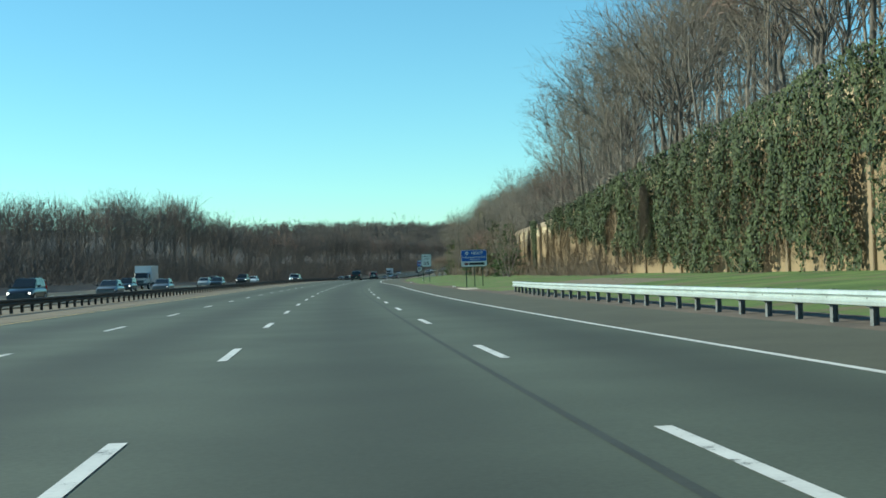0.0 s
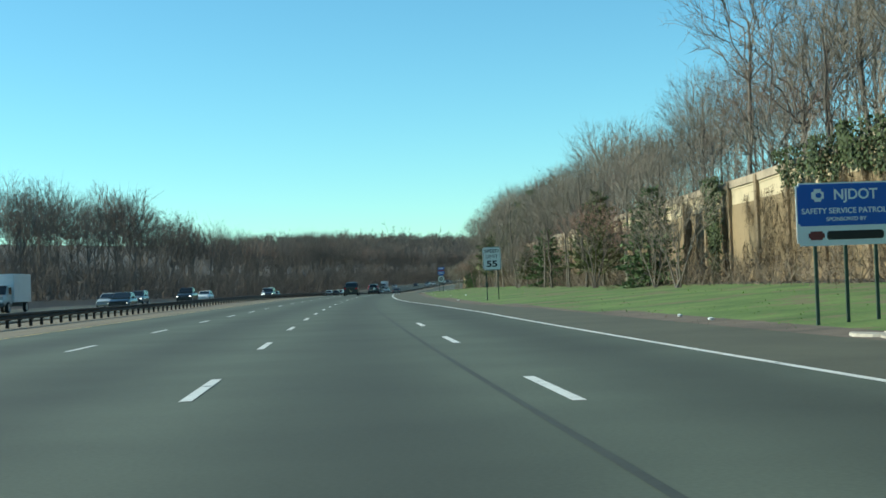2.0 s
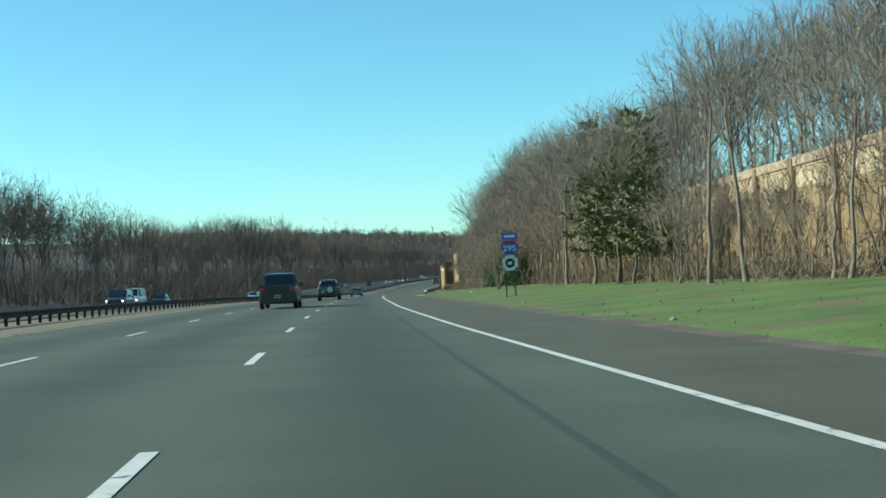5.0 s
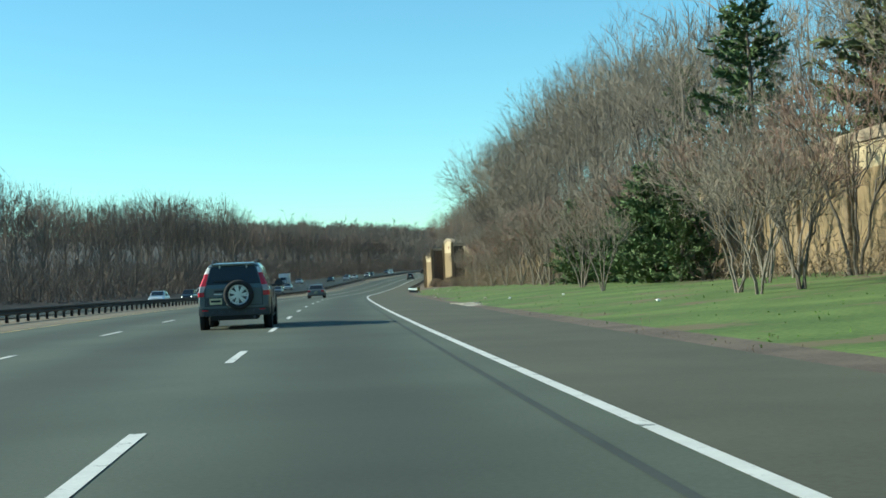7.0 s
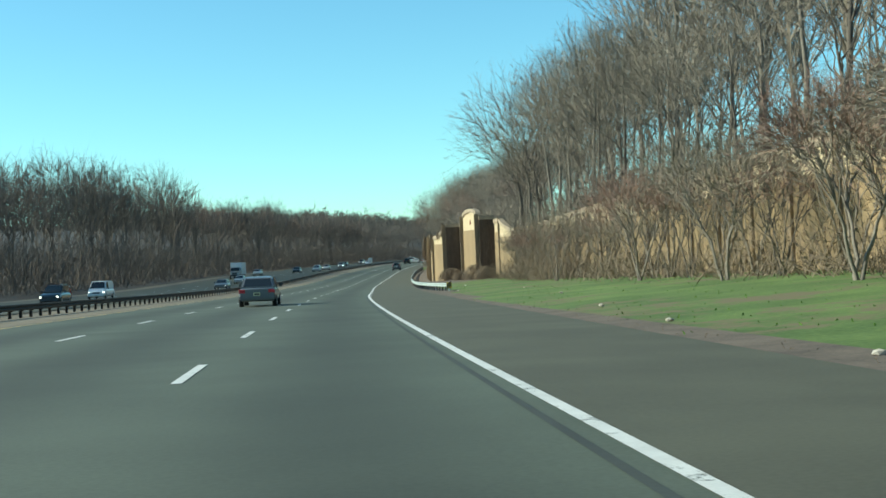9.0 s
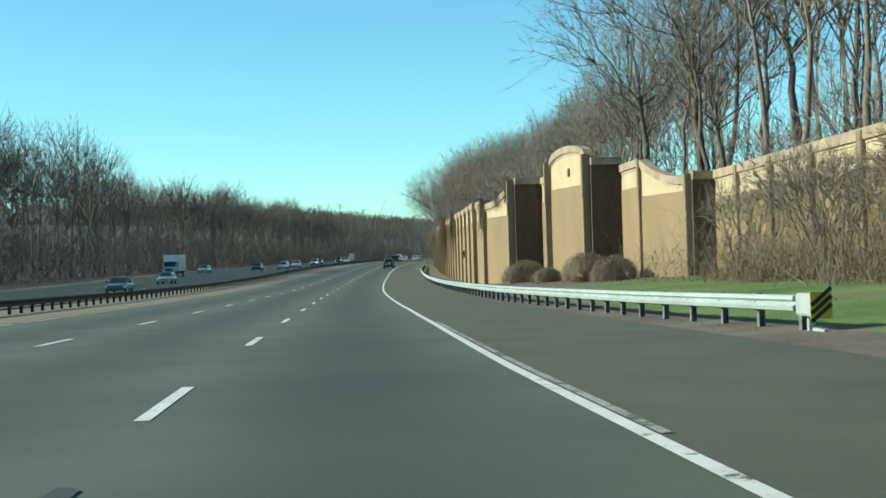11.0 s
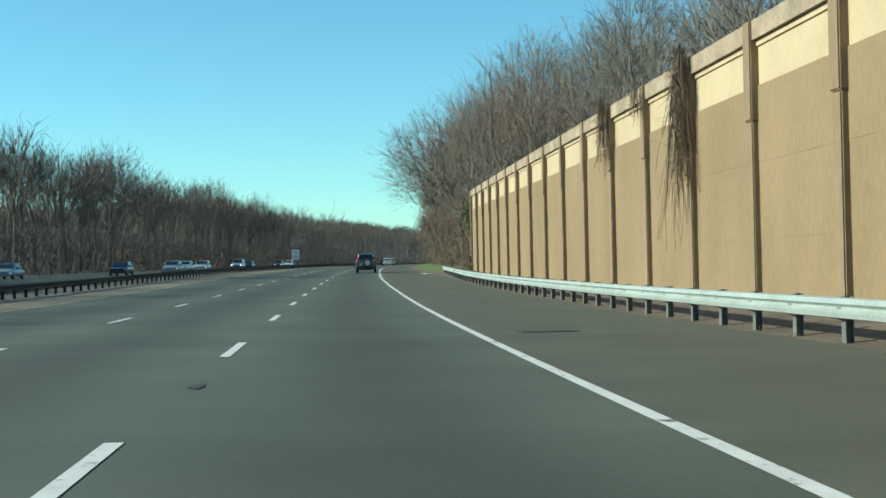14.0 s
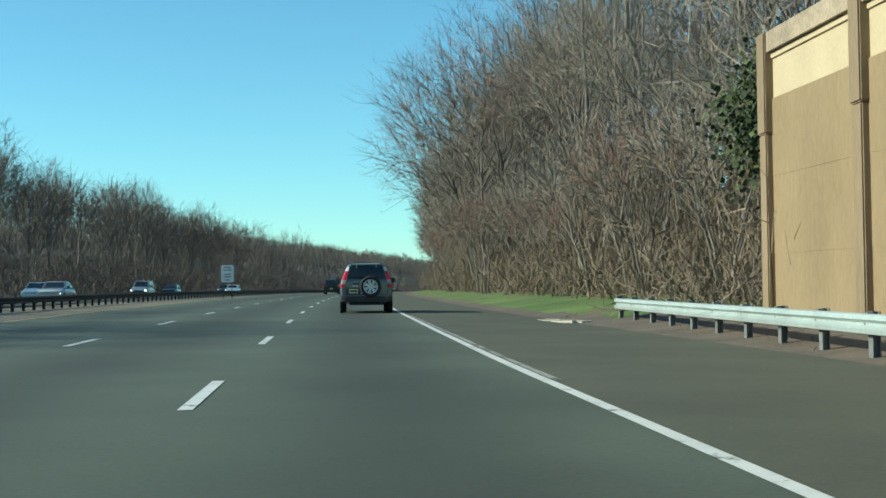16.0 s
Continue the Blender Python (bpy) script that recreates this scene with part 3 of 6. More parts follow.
class Wood:
    """Gathers tapered branches; trunk and limbs go into one mesh, the twigs into another."""

    def __init__(self, rng):
        self.rng, self.v, self.f = rng, ([], []), ([], [])
        self.n = [0, 0]

    def tube(self, pts, radii, sides, layer):
        pts = np.asarray(pts, float)
        d = np.gradient(pts, axis=0)
        d /= np.linalg.norm(d, axis=1)[:, None] + 1e-9
        ref = np.array([0.31, 0.95, 0.1])
        a = np.cross(d, ref)
        a /= np.linalg.norm(a, axis=1)[:, None] + 1e-9
        b = np.cross(d, a)
        ang = np.arange(sides) * 2 * np.pi / sides
        ring = pts[:, None] + np.asarray(radii)[:, None, None] * (np.cos(ang)[:, None] * a[:, None] + np.sin(ang)[:, None] * b[:, None])
        n0, m = self.n[layer], len(pts)
        i, j = np.meshgrid(np.arange(m - 1), np.arange(sides), indexing="ij")
        i, j = i.ravel(), j.ravel()
        k = (j + 1) % sides
        q = np.stack([i * sides + j, i * sides + k, (i + 1) * sides + k, (i + 1) * sides + j], 1) + n0
        self.v[layer].append(ring.reshape(-1, 3))
        self.f[layer].append(np.concatenate([q[:, [0, 1, 2]], q[:, [0, 2, 3]]]))
        self.n[layer] += m * sides

    def slivers(self, base, tip, radius, layer=1):
        """The finest twigs, too thin to show their roundness."""
        base, tip = np.asarray(base), np.asarray(tip)
        a = np.cross(tip - base, self.rng.normal(0, 1, base.shape))
        a /= np.linalg.norm(a, axis=1)[:, None] + 1e-9
        vs = np.stack([base + radius * a, base - radius * a, tip], 1)
        self.v[layer].append(vs.reshape(-1, 3))
        self.f[layer].append(self.n[layer] + np.arange(3 * len(base)).reshape(-1, 3))
        self.n[layer] += 3 * len(base)

    def spikes(self, base, tip, radius, layer=1):
        """Many thin twigs at once, each three-sided and drawn to a point."""
        base, tip = np.asarray(base), np.asarray(tip)
        d = tip - base
        a = np.cross(d, [0.3, 0.2, 0.93])
        a /= np.linalg.norm(a, axis=1)[:, None] + 1e-9
        b = np.cross(d / (np.linalg.norm(d, axis=1)[:, None] + 1e-9), a)
        r = np.broadcast_to(np.asarray(radius, float), len(base))[:, None]
        vs = np.stack([base + r * a, base + r * (-0.5 * a + 0.87 * b), base + r * (-0.5 * a - 0.87 * b), tip], 1)
        o = self.n[layer] + 4 * np.arange(len(base))[:, None]
        self.v[layer].append(vs.reshape(-1, 3))
        self.f[layer].append(np.concatenate([o + [0, 1, 3], o + [1, 2, 3], o + [2, 0, 3]]))
        self.n[layer] += 4 * len(base)

    def bent(self, start, way, length, n, wander, rise=0.0):
        pts, d = [np.array(start, float)], np.array(way, float)
        d /= np.linalg.norm(d)
        for _ in range(n):
            d = d + self.rng.normal(0, wander, 3) + [0, 0, rise]
            d /= np.linalg.norm(d)
            pts.append(pts[-1] + d * length / n)
        return np.array(pts)

    def meshes(self, name, mats):
        out = []
        for layer in (0, 1):
            if self.v[layer]:
                out.append(mesh_np(name + ("_trunk", "_crown")[layer], np.concatenate(self.v[layer]), np.concatenate(self.f[layer]), [mats[layer]], smooth=layer == 0))
        return out


def split(rng, pts, k):
    """Points parted into at most k neighbouring bunches."""
    if len(pts) <= k:
        return [pts[q : q + 1] for q in range(len(pts))]
    c = pts[rng.choice(len(pts), k, replace=False)]
    for _ in range(4):
        near = np.argmin(((pts[:, None] - c[None]) ** 2).sum(-1), 1)
        c = np.array([pts[near == q].mean(0) if (near == q).any() else c[q] for q in range(k)])
    return [pts[near == q] for q in range(k) if (near == q).any()]


def crowned_tree(seed, height, wide, base, tips=500, kids=(8, 5, 4), stems=1, girth=0.2, twig_r=0.012, side=2, leader=0.7, lean=0.05, plain=False, rough=0.3):
    """A bare tree whose limbs fork again and again towards the twig ends of a rounded, uneven crown."""
    rng = np.random.default_rng(seed)
    w = Wood(rng)
    d = rng.normal(0, 1, (tips, 3))
    d[:, 2] = np.where(d[:, 2] < -0.35, -d[:, 2] * 0.6, d[:, 2])
    d /= np.linalg.norm(d, axis=1)[:, None]
    off = rng.uniform(0, 9, 3)
    lump = np.array([1 - rough * 0.5 + rough * noise.noise(Vector(q * 1.7 + off)) for q in d])
    half = np.array([wide / 2, wide / 2, (height - base) / 2])
    pts = d * half * (lump * rng.uniform(0.05, 1, tips) ** 0.33)[:, None] + [0, 0, (height + base) / 2]
    pts[:, 2] = base + (pts[:, 2] - base) * (height - base) / (pts[:, 2].max() - base)
    fork = (0.5, 0.5, 0.55, 0.6)

    def grow(p, way, bunch, level):
        if level == len(kids) or len(bunch) < 4:
            n = len(bunch)
            w.slivers(np.repeat(p[None], n, 0), bunch, twig_r)
            for _ in range(side):
                f = rng.uniform(0.2, 0.85, (n, 1))
                b = p + (bunch - p) * f
                ln = np.linalg.norm(bunch - p, axis=1)[:, None]
                e = b + (bunch - p) * 0.45 + rng.normal(0, 0.27, (n, 3)) * ln
                w.slivers(b, e, twig_r * 0.8)
            return
        for g in split(rng, bunch, kids[level]):
            c = g.mean(0)
            branch(p, way, g, p + (c - p) * fork[level], level)

    def branch(p, way, g, end, level):
        ln = np.linalg.norm(end - p) + 1e-6
        mid = (p + end) / 2 + way * ln * 0.16 + rng.normal(0, 0.1, 3) * ln + [0, 0, -0.07 * ln]
        n = (6, 4, 2, 2)[level] if not plain else (3, 2, 2, 2)[level]
        f = np.linspace(0, 1, n)[:, None]
        line = p * (1 - f) ** 2 + 2 * mid * f * (1 - f) + end * f ** 2
        line[1:-1] += rng.normal(0, 0.045, (n - 2, 3)) * ln
        r0 = girth * 0.62 * (len(g) / tips) ** 0.6 + twig_r
        r1 = r0 * (0.6 if level < 2 else 0.4)
        if plain and level or level > 1:
            w.slivers(line[:1], line[-1:], r0) if plain else w.tube(line[[0, -1]], [r0, r1], 3, 1)
        else:
            w.tube(line, np.linspace(r0, r1, n), 3 if plain else (5, 3)[level], 0 if level < 2 else 1)
        out = line[-1] - line[-2]
        grow(line[-1], out / (np.linalg.norm(out) + 1e-9), g, level + 1)

    groups = split(rng, pts, stems) if stems > 1 else [pts]
    for q, bunch in enumerate(groups):
        c = bunch.mean(0)
        a = rng.uniform(0, 6.28)
        foot = np.array([0.0, 0.0, -0.3]) if stems == 1 else np.array([c[0], c[1], 0]) * 0.05 + [0, 0, -0.3]
        top = np.array([lean * height * math.cos(a), lean * height * math.sin(a), base + leader * (height - base)]) if stems == 1 else foot + (c - foot) * 0.75
        f = np.linspace(0, 1, 4 if plain else 9)[:, None]
        trunk = foot * (1 - f) + top * f
        if stems > 1:
            trunk[:, :2] *= f ** 0.6 * 0.75 + 0.25
        trunk[1:-1] += rng.normal(0, 0.006, (len(trunk) - 2, 3)) * height
        g0 = girth if stems == 1 else girth * (len(bunch) / tips) ** 0.5
        rad = g0 * np.linspace(1.0, 0.3, len(trunk))
        rad[0] *= 1.3
        w.tube(trunk, rad, 3 if plain else 7, 0)
        up = (top - foot) / np.linalg.norm(top - foot)
        for g in split(rng, bunch, kids[0]):
            c = g.mean(0)
            h = np.clip(base * 0.7 + (c[2] - base * 0.7) * 0.42 if stems == 1 else c[2] * 0.45, 0.1 * height, top[2])
            p = np.array([np.interp(h, trunk[:, 2], trunk[:, k]) for k in range(3)])
            branch(p, up, g, p + (c - p) * 0.55, 0)
    return w


def conifer(seed, height, wide, layers=16, boughs=9, needles=34, start=0.12, droop=0.25, irregular=0.2, size=0.22, mat=None):
    rng = np.random.default_rng(seed)
    w = Wood(rng)
    trunk = w.bent((0, 0, -0.3), (0, 0, 1), height, 8, 0.02)
    w.tube(trunk, np.linspace(height * 0.014 + 0.05, 0.02, 9), 7, 0)
    vs, n = [], 0
    for k in range(layers):
        f = start + (1 - start) * (k + rng.uniform(0, 0.5)) / layers
        for b in range(boughs):
            if rng.uniform() < irregular * 0.5:
                continue
            a = b * 6.283 / boughs + rng.uniform(-0.4, 0.4) + k
            ln = wide * (1 - f) ** 0.75 * rng.uniform(1 - irregular, 1 + irregular) + 0.25
            d = np.array([math.cos(a), math.sin(a), -droop + 0.5 * f])
            i = min(int(f * 8), 7)
            p = trunk[i] + (trunk[i + 1] - trunk[i]) * (f * 8 - i)
            br = w.bent(p, d, ln, 4, 0.08, 0.04)
            w.tube(br, np.linspace(0.035, 0.008, 5), 3, 0)
            m = max(6, int(needles * ln / wide))
            t = rng.uniform(0.15, 1.0, m)
            c = np.stack([np.interp(t, np.linspace(0, 1, 5), br[:, q]) for q in range(3)], 1) + rng.normal(0, 0.1, (m, 3)) * [1, 1, 0.6]
            out = (br[-1] - br[0]) / np.linalg.norm(br[-1] - br[0])
            e1 = out + rng.normal(0, 0.55, (m, 3))
            e1 /= np.linalg.norm(e1, axis=1)[:, None]
            e2 = np.cross(e1, rng.normal(0, 1, (m, 3)))
            e2 /= np.linalg.norm(e2, axis=1)[:, None]
            sz = size * rng.uniform(0.6, 1.3, (m, 1))
            vs.append(np.stack([c - e2 * sz * 0.35, c + e2 * sz * 0.35, c + e1 * sz * 1.6 + e2 * sz * 0.15, c + e1 * sz * 1.6 - e2 * sz * 0.15], 1).reshape(-1, 3))
    v = np.concatenate(vs)
    crown = mesh_np("needle_crown", v, np.arange(len(v)).reshape(-1, 4), [mat or M_NEEDLE])
    trunk_me = mesh_np("conifer_trunk", np.concatenate(w.v[0]), np.concatenate(w.f[0]), [M_BARK], smooth=True)
    return trunk_me, crown


def tree_thing(name, meshes, m, label, group=""):
    root = tagged(new(name), label, "shrub" if "shrub" in name else "tree", group)
    root.matrix_basis = m
    piece("trunk", meshes[0], root)
    piece("crown", meshes[1], root)
    return root


TALL = [crowned_tree(11 + k, 17, wd, b, 700, (9, 6, 4), girth=0.18, leader=ld, side=2, twig_r=0.012).meshes("tall_tree", (M_BARK if k % 2 else M_BARK_PALE, M_TWIG)) for k, (wd, b, ld) in enumerate(((10.5, 5.0, 0.5), (11, 4, 0.75), (9.5, 6.5, 0.45), (12.5, 4.0, 0.4), (9, 3.0, 0.8)))]
WIDE = [crowned_tree(31 + k, 14, 14 + k, 2.6, 800, (10, 6, 4), girth=0.24, leader=0.35, side=3, twig_r=0.010).meshes("wide_tree", (M_BARK, M_TWIG_RED if k == 1 else M_TWIG)) for k in range(3)]
SHRUB = [crowned_tree(51 + k, 5.0, 5.6, 1.2, 600, (4, 4, 4), stems=4, girth=0.10, twig_r=0.010, side=3).meshes("shrub", (M_BARK_PALE if k < 2 else M_BARK, M_TWIG_RED if k == 2 else M_TWIG)) for k in range(3)]
FAR = [crowned_tree(71 + k, 17, wd, b, 480, (9, 5, 4), girth=0.14, twig_r=0.019, side=2, leader=ld).meshes("far_tree", (M_BARK, M_TWIG_RED if k == 2 else M_TWIG_FAR)) for k, (wd, b, ld) in enumerate(((10, 4, 0.6), (12, 3, 0.4), (9, 5, 0.75), (11, 3.5, 0.5)))]


def size_at(m, k, kz=None):
    return m @ Matrix.Diagonal((k, k, kz or k, 1))


def hill_top(s):
    """How high over the road the crowns on the hillside reach."""
    return float(np.interp(s, [-100, 120, 140, 160, 180, 200, 240, 276, 295, 350, 393, 415, 460, 490, 505, 520, 540, 564, 600, 632, 645, 680, 700, 900], [31, 30, 28, 23.5, 20.5, 18.5, 18.5, 21, 19.5, 22.5, 26, 28.5, 29, 31, 27, 16.5, 18.5, 21, 20.5, 21, 24, 26, 27, 27]))


def left_top(s):
    """How high over the road the crowns beyond the oncoming lanes reach."""
    return float(np.interp(s, [100, 233, 260, 306, 350, 397, 460, 484, 525, 560, 632, 650, 678, 695, 730, 761, 803, 819, 848, 890, 905, 1005, 1065, 1130, 1600], [17, 17.5, 20, 23.5, 26.6, 23.6, 22.4, 21, 21.5, 26.6, 27, 26, 19.6, 22.4, 21.8, 23.8, 22.8, 21, 23.8, 21.6, 22.8, 21.3, 21.1, 23.5, 22.5]))


rng = np.random.default_rng(3)
# hillside woods behind the noise walls
back_spots = []
for s in np.arange(40, 860, 6.6):
    for row, (d, lo, hi) in enumerate(((2.4, 0.5, 0.75), (6.5, 0.8, 1.0), (12, 0.82, 1.0))):
        ss, uu = s + rng.uniform(-2.6, 2.6), float(wall_u(s)) + d + rng.uniform(-1.0, 2.2) + (4.5 if 500 < s < 632 else 2.0 if 470 < s < 632 else 0)
        k = rng.uniform(lo, hi)
        if 333 < s < 358 and row or 498 < s < 632 and row == 0:
            continue
        if row == 0 and rng.uniform() < 0.35 or row == 1 and rng.uniform() < 0.1:
            continue
        if s > 632:
            uu -= 2.5
        k = (hill_top(ss) + 0.3 * (uu - float(wall_u(ss)) - 6) - ground_z(ss, uu)) / 17 * k
        if row == 2 and s < 634 or s > 740:
            back_spots.append((ss, uu, k))
            continue
        kit = TALL if rng.uniform() < 0.7 else WIDE
        x, y, z = along(ss, uu, ground_z(ss, uu) - 0.1)
        tree_thing("tree", kit[rng.integers(len(kit))], size_at(pose(x, y, z, 0, 0, rng.uniform(0, 360)), k), "bare deciduous tree with grey-brown bark on the hillside", "hillside trees")
for q, u, k, n in ((217, 24.2, 0.9, 2), (468, 21.5, 1.2, 2), (475, 21, 1.25, 0), (481, 21.5, 1.25, 2), (488, 20, 1.15, 3), (461, 22.5, 1.3, 2), (162, 25.5, 1.25, 2), (128, 26, 1.3, 0)):
    x, y, z = along(q, u, ground_z(q, u) - 0.1)
    tree_thing("tree", TALL[n], size_at(pose(x, y, z, 0, 0, q * 47 % 360), k), "tall bare tree with a clear trunk above the noise wall", "hillside trees")
for q, u, k in ((153, 26, 1.15), (138, 26.5, 1.35), (122, 25.5, 1.4), (108, 27, 1.5), (96, 25.5, 1.35), (82, 27.5, 1.5), (70, 26, 1.3)):
    x, y, z = along(q, u, ground_z(q, u) - 0.1)
    tree_thing("tree", WIDE[int(q) % 3], size_at(pose(x, y, z, 0, 0, q * 29), k), "broad bare tree with spreading limbs above the ivy wall", "hillside trees")
for q, u, k in ((676, 12, 1.4), (690, 11.4, 1.5), (700, 11, 1.5), (712, 10.6, 1.5), (726, 10.8, 1.45), (740, 11, 1.4), (506, 20.5, 1.5), (516, 21, 1.25), (496, 22, 1.6)):
    x, y, z = along(q, u, ground_z(q, u) - 0.1)
    tree_thing("tree", WIDE[int(q) % 3], size_at(pose(x, y, z, 0, -7, q * 3), k), "broad bare tree leaning out from the wooded hill", "hillside trees")
# front of the woods beyond the oncoming lanes
left_edge = lambda s: -float(np.interp(s, [100, 300, 600, 760, 900, 1100], [60, 58, 50, 44, 44, 44]))
for s in np.arange(130, 960, 10.0):
    ss, uu = s + rng.uniform(-4, 4), left_edge(s) - rng.uniform(0, 5)
    x, y, z = along(ss, uu, ground_z(ss, uu) - 0.1)
    k = (left_top(ss) - ground_z(ss, uu)) / 17 * rng.uniform(0.86, 1.0)
    tree_thing("tree", FAR[rng.integers(len(FAR))], size_at(pose(x, y, z, 0, 0, rng.uniform(0, 360)), k), "bare grey-brown deciduous tree at the edge of the far woods", "trees beyond the oncoming lanes")


def woods(name, label, spots, mat, far=False, low=False):
    """Woods that nobody could count: many bare trees joined into one."""
    kit = []
    for k in range(4):
        if far:
            w = crowned_tree(91 + k, 17, 15, 0.5, 60, (5, 4), girth=0.3, twig_r=0.22, side=1, plain=True)
        elif low:
            w = crowned_tree(81 + k, 17, 17 + 2 * k, 0.4, 150, (7, 5), girth=0.2, twig_r=0.05, side=2, leader=0.4, stems=3, plain=True)
        else:
            w = crowned_tree(91 + k, 17, 11 + k % 2, 2.6, 230, (8, 5), girth=0.15, twig_r=0.034, side=1, leader=0.5 + 0.1 * k, plain=True)
        w0 = [np.concatenate(w.v[q]) for q in (0, 1)]
        kit.append((np.concatenate(w0), np.concatenate([np.concatenate(w.f[0]), np.concatenate(w.f[1]) + len(w0[0])])))
    vs, fs, n = [], [], 0
    for s, u, k in spots:
        v, f = kit[rng.integers(4)]
        a = rng.uniform(0, 6.28)
        c, q = math.cos(a), math.sin(a)
        vs.append((v @ np.array([[c, q, 0], [-q, c, 0], [0, 0, 1]])) * k + along(s, u, ground_z(s, u)))
        fs.append(f + n)
        n += len(v)
    ob = piece(name, mesh_np(name, np.concatenate(vs), np.concatenate(fs), [mat]))
    return tagged(ob, label, "woods", kind="stuff")


left_spots = [(s, u, (left_top(s) - ground_z(s, u)) / 17 * rng.uniform(0.72, 1.0)) for n, s0 in enumerate(np.arange(80, 1060, 6.4)) for d in ((2, 9, 17) if n % 3 == 0 else (2, 9)) for s, u in ((s0 + rng.uniform(-4, 4), left_edge(s0) - d + rng.uniform(-2, 3)),)]
left_spots += [(s + rng.uniform(-6, 6), -48 - d + rng.uniform(-3, 3), rng.uniform(1.0, 1.35)) for s in np.arange(1060, 1640, 9) for d in (0, 12)]
woods("woods", "dense bare grey-brown woods beyond the oncoming lanes", left_spots, M_TWIG_FAR)
woods("woods", "bare woods on the distant hill", [(s + rng.uniform(-8, 8), u + rng.uniform(-12, 12), rng.uniform(0.75, 1.3)) for s in np.arange(1400, 2300, 20) for u in np.arange(-500, -70, 26)], M_TWIG_FAR, True)
right_spots = [(s, u, (hill_top(s) + 0.25 * d - ground_z(s, u)) / 17 * rng.uniform(0.7, 0.95)) for s0 in np.arange(40, 632, 10) for d in (19, 28) for s, u in ((s0 + rng.uniform(-3, 3), float(wall_u(s0)) + d + rng.uniform(-2, 2)),)]
right_spots += [(s + rng.uniform(-3, 3), u + rng.uniform(-1.5, 1.5), rng.uniform(0.9, 1.45)) for s in np.arange(742, 1000, 5.5) for u in (12, 17, 24)]
right_spots += [(s + rng.uniform(-3, 3), u, rng.uniform(0.9, 1.3)) for s in np.arange(650, 742, 6) for u in (27, 34)]
woods("woods", "dense bare woods on the hillside", back_spots + right_spots, M_TWIG)


low_right = [(s, u, rng.uniform(0.3, 0.5)) for s0 in np.arange(60, 700, 5.2) for d in ((6, 11) if 482 < s0 < 632 else (2.5, 8)) for s, u in ((s0 + rng.uniform(-2, 2), float(wall_u(s0)) + d + rng.uniform(-1, 1.5)),)]
low_right += [(s + rng.uniform(-2, 2), rng.uniform(11, 15), rng.uniform(0.3, 0.55)) for s in np.arange(640, 800, 3.2)]
woods("woods", "low brown understorey trees on the hillside", low_right, M_TWIG, low=True)
low_left = [(s + rng.uniform(-3, 3), left_edge(s) + 1 - d + rng.uniform(-1.5, 1.5), rng.uniform(0.35, 0.6)) for s in np.arange(110, 1100, 5.6) for d in (0, 8)]
woods("woods", "low brown understorey trees beyond the oncoming lanes", low_left, M_TWIG_FAR, low=True)


def thicket(name, label, spots, mat, height=1.6, stalks=26, radius=0.012, wide=0.8):
    """Undergrowth: bunches of thin bent stalks, joined."""
    bs, ts = [], []
    for s, u, k in spots:
        n = stalks
        b = along(s + rng.normal(0, wide, n), u + rng.normal(0, wide, n), 0)
        b[:, 2] = along(s, u)[2] + ground_z(s, u) - 0.05
        d = rng.normal(0, 0.6, (n, 3)) + [0, 0, 0.9]
        ln = height * k * rng.uniform(0.4, 1.1, n)
        t = b + d * ln[:, None]
        bs.append(b), ts.append(t)
        for _ in range(5):
            f = rng.uniform(0.3, 0.9, (n, 1))
            q = b + (t - b) * f
            bs.append(q), ts.append(q + (rng.normal(0, 0.5, (n, 3)) + [0, 0, 0.5]) * ln[:, None] * 0.4)
    w = Wood(rng)
    w.slivers(np.concatenate(bs), np.concatenate(ts), radius * 1.3)
    ob = piece(name, mesh_np(name, w.v[1] [0], w.f[1][0], [mat]))
    return tagged(ob, label, "undergrowth", kind="stuff")

# brown brush at the foot of the walls, on the hill and at the edge of the far woods
thicket("undergrowth", "dry brown brush along the foot of the noise wall", [(s + rng.uniform(-1, 1), float(wall_u(s)) - d, rng.uniform(0.5, 1.3)) for s in np.arange(100, 475, 1.4) for d in (0.7, 1.9)], M_BRUSH, 1.5, 18)
thicket("undergrowth", "tall brown brush between the trees before the wall", [(s + rng.uniform(-1, 1), float(wall_u(s)) - rng.uniform(1.5, 4.0), rng.uniform(0.5, 1.3)) for s in np.r_[np.arange(155, 296, 1.8), np.arange(350, 440, 3.0)]], M_BRUSH, 2.4, 18, 0.011, 0.9)
thicket("undergrowth", "tangled brown undergrowth on the wooded hillside", [(s + rng.uniform(-2, 2), float(wall_u(s)) + d + rng.uniform(-1, 1), rng.uniform(0.7, 1.5)) for s in np.arange(30, 800, 3.0) for d in ((5.5, 8, 10.5, 14) if 465 < s < 632 else (3.2, 5, 8, 13))], M_BRUSH, 2.0, 12, 0.02, 1.2)
thicket("undergrowth", "brown brush at the edge of the woods past the wall", [(s + rng.uniform(-1, 1), float(wall_u(s)) - d + rng.uniform(-0.6, 0.6), rng.uniform(0.6, 1.6)) for s in np.arange(627, 960, 1.6) for d in (-6, -4, -2.5, -1.0, 0.4)], M_BRUSH, 2.1, 26, 0.014, 0.9)
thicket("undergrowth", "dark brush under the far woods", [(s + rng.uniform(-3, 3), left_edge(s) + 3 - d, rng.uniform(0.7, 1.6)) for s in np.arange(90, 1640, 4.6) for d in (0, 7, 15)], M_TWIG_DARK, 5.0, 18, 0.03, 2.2)
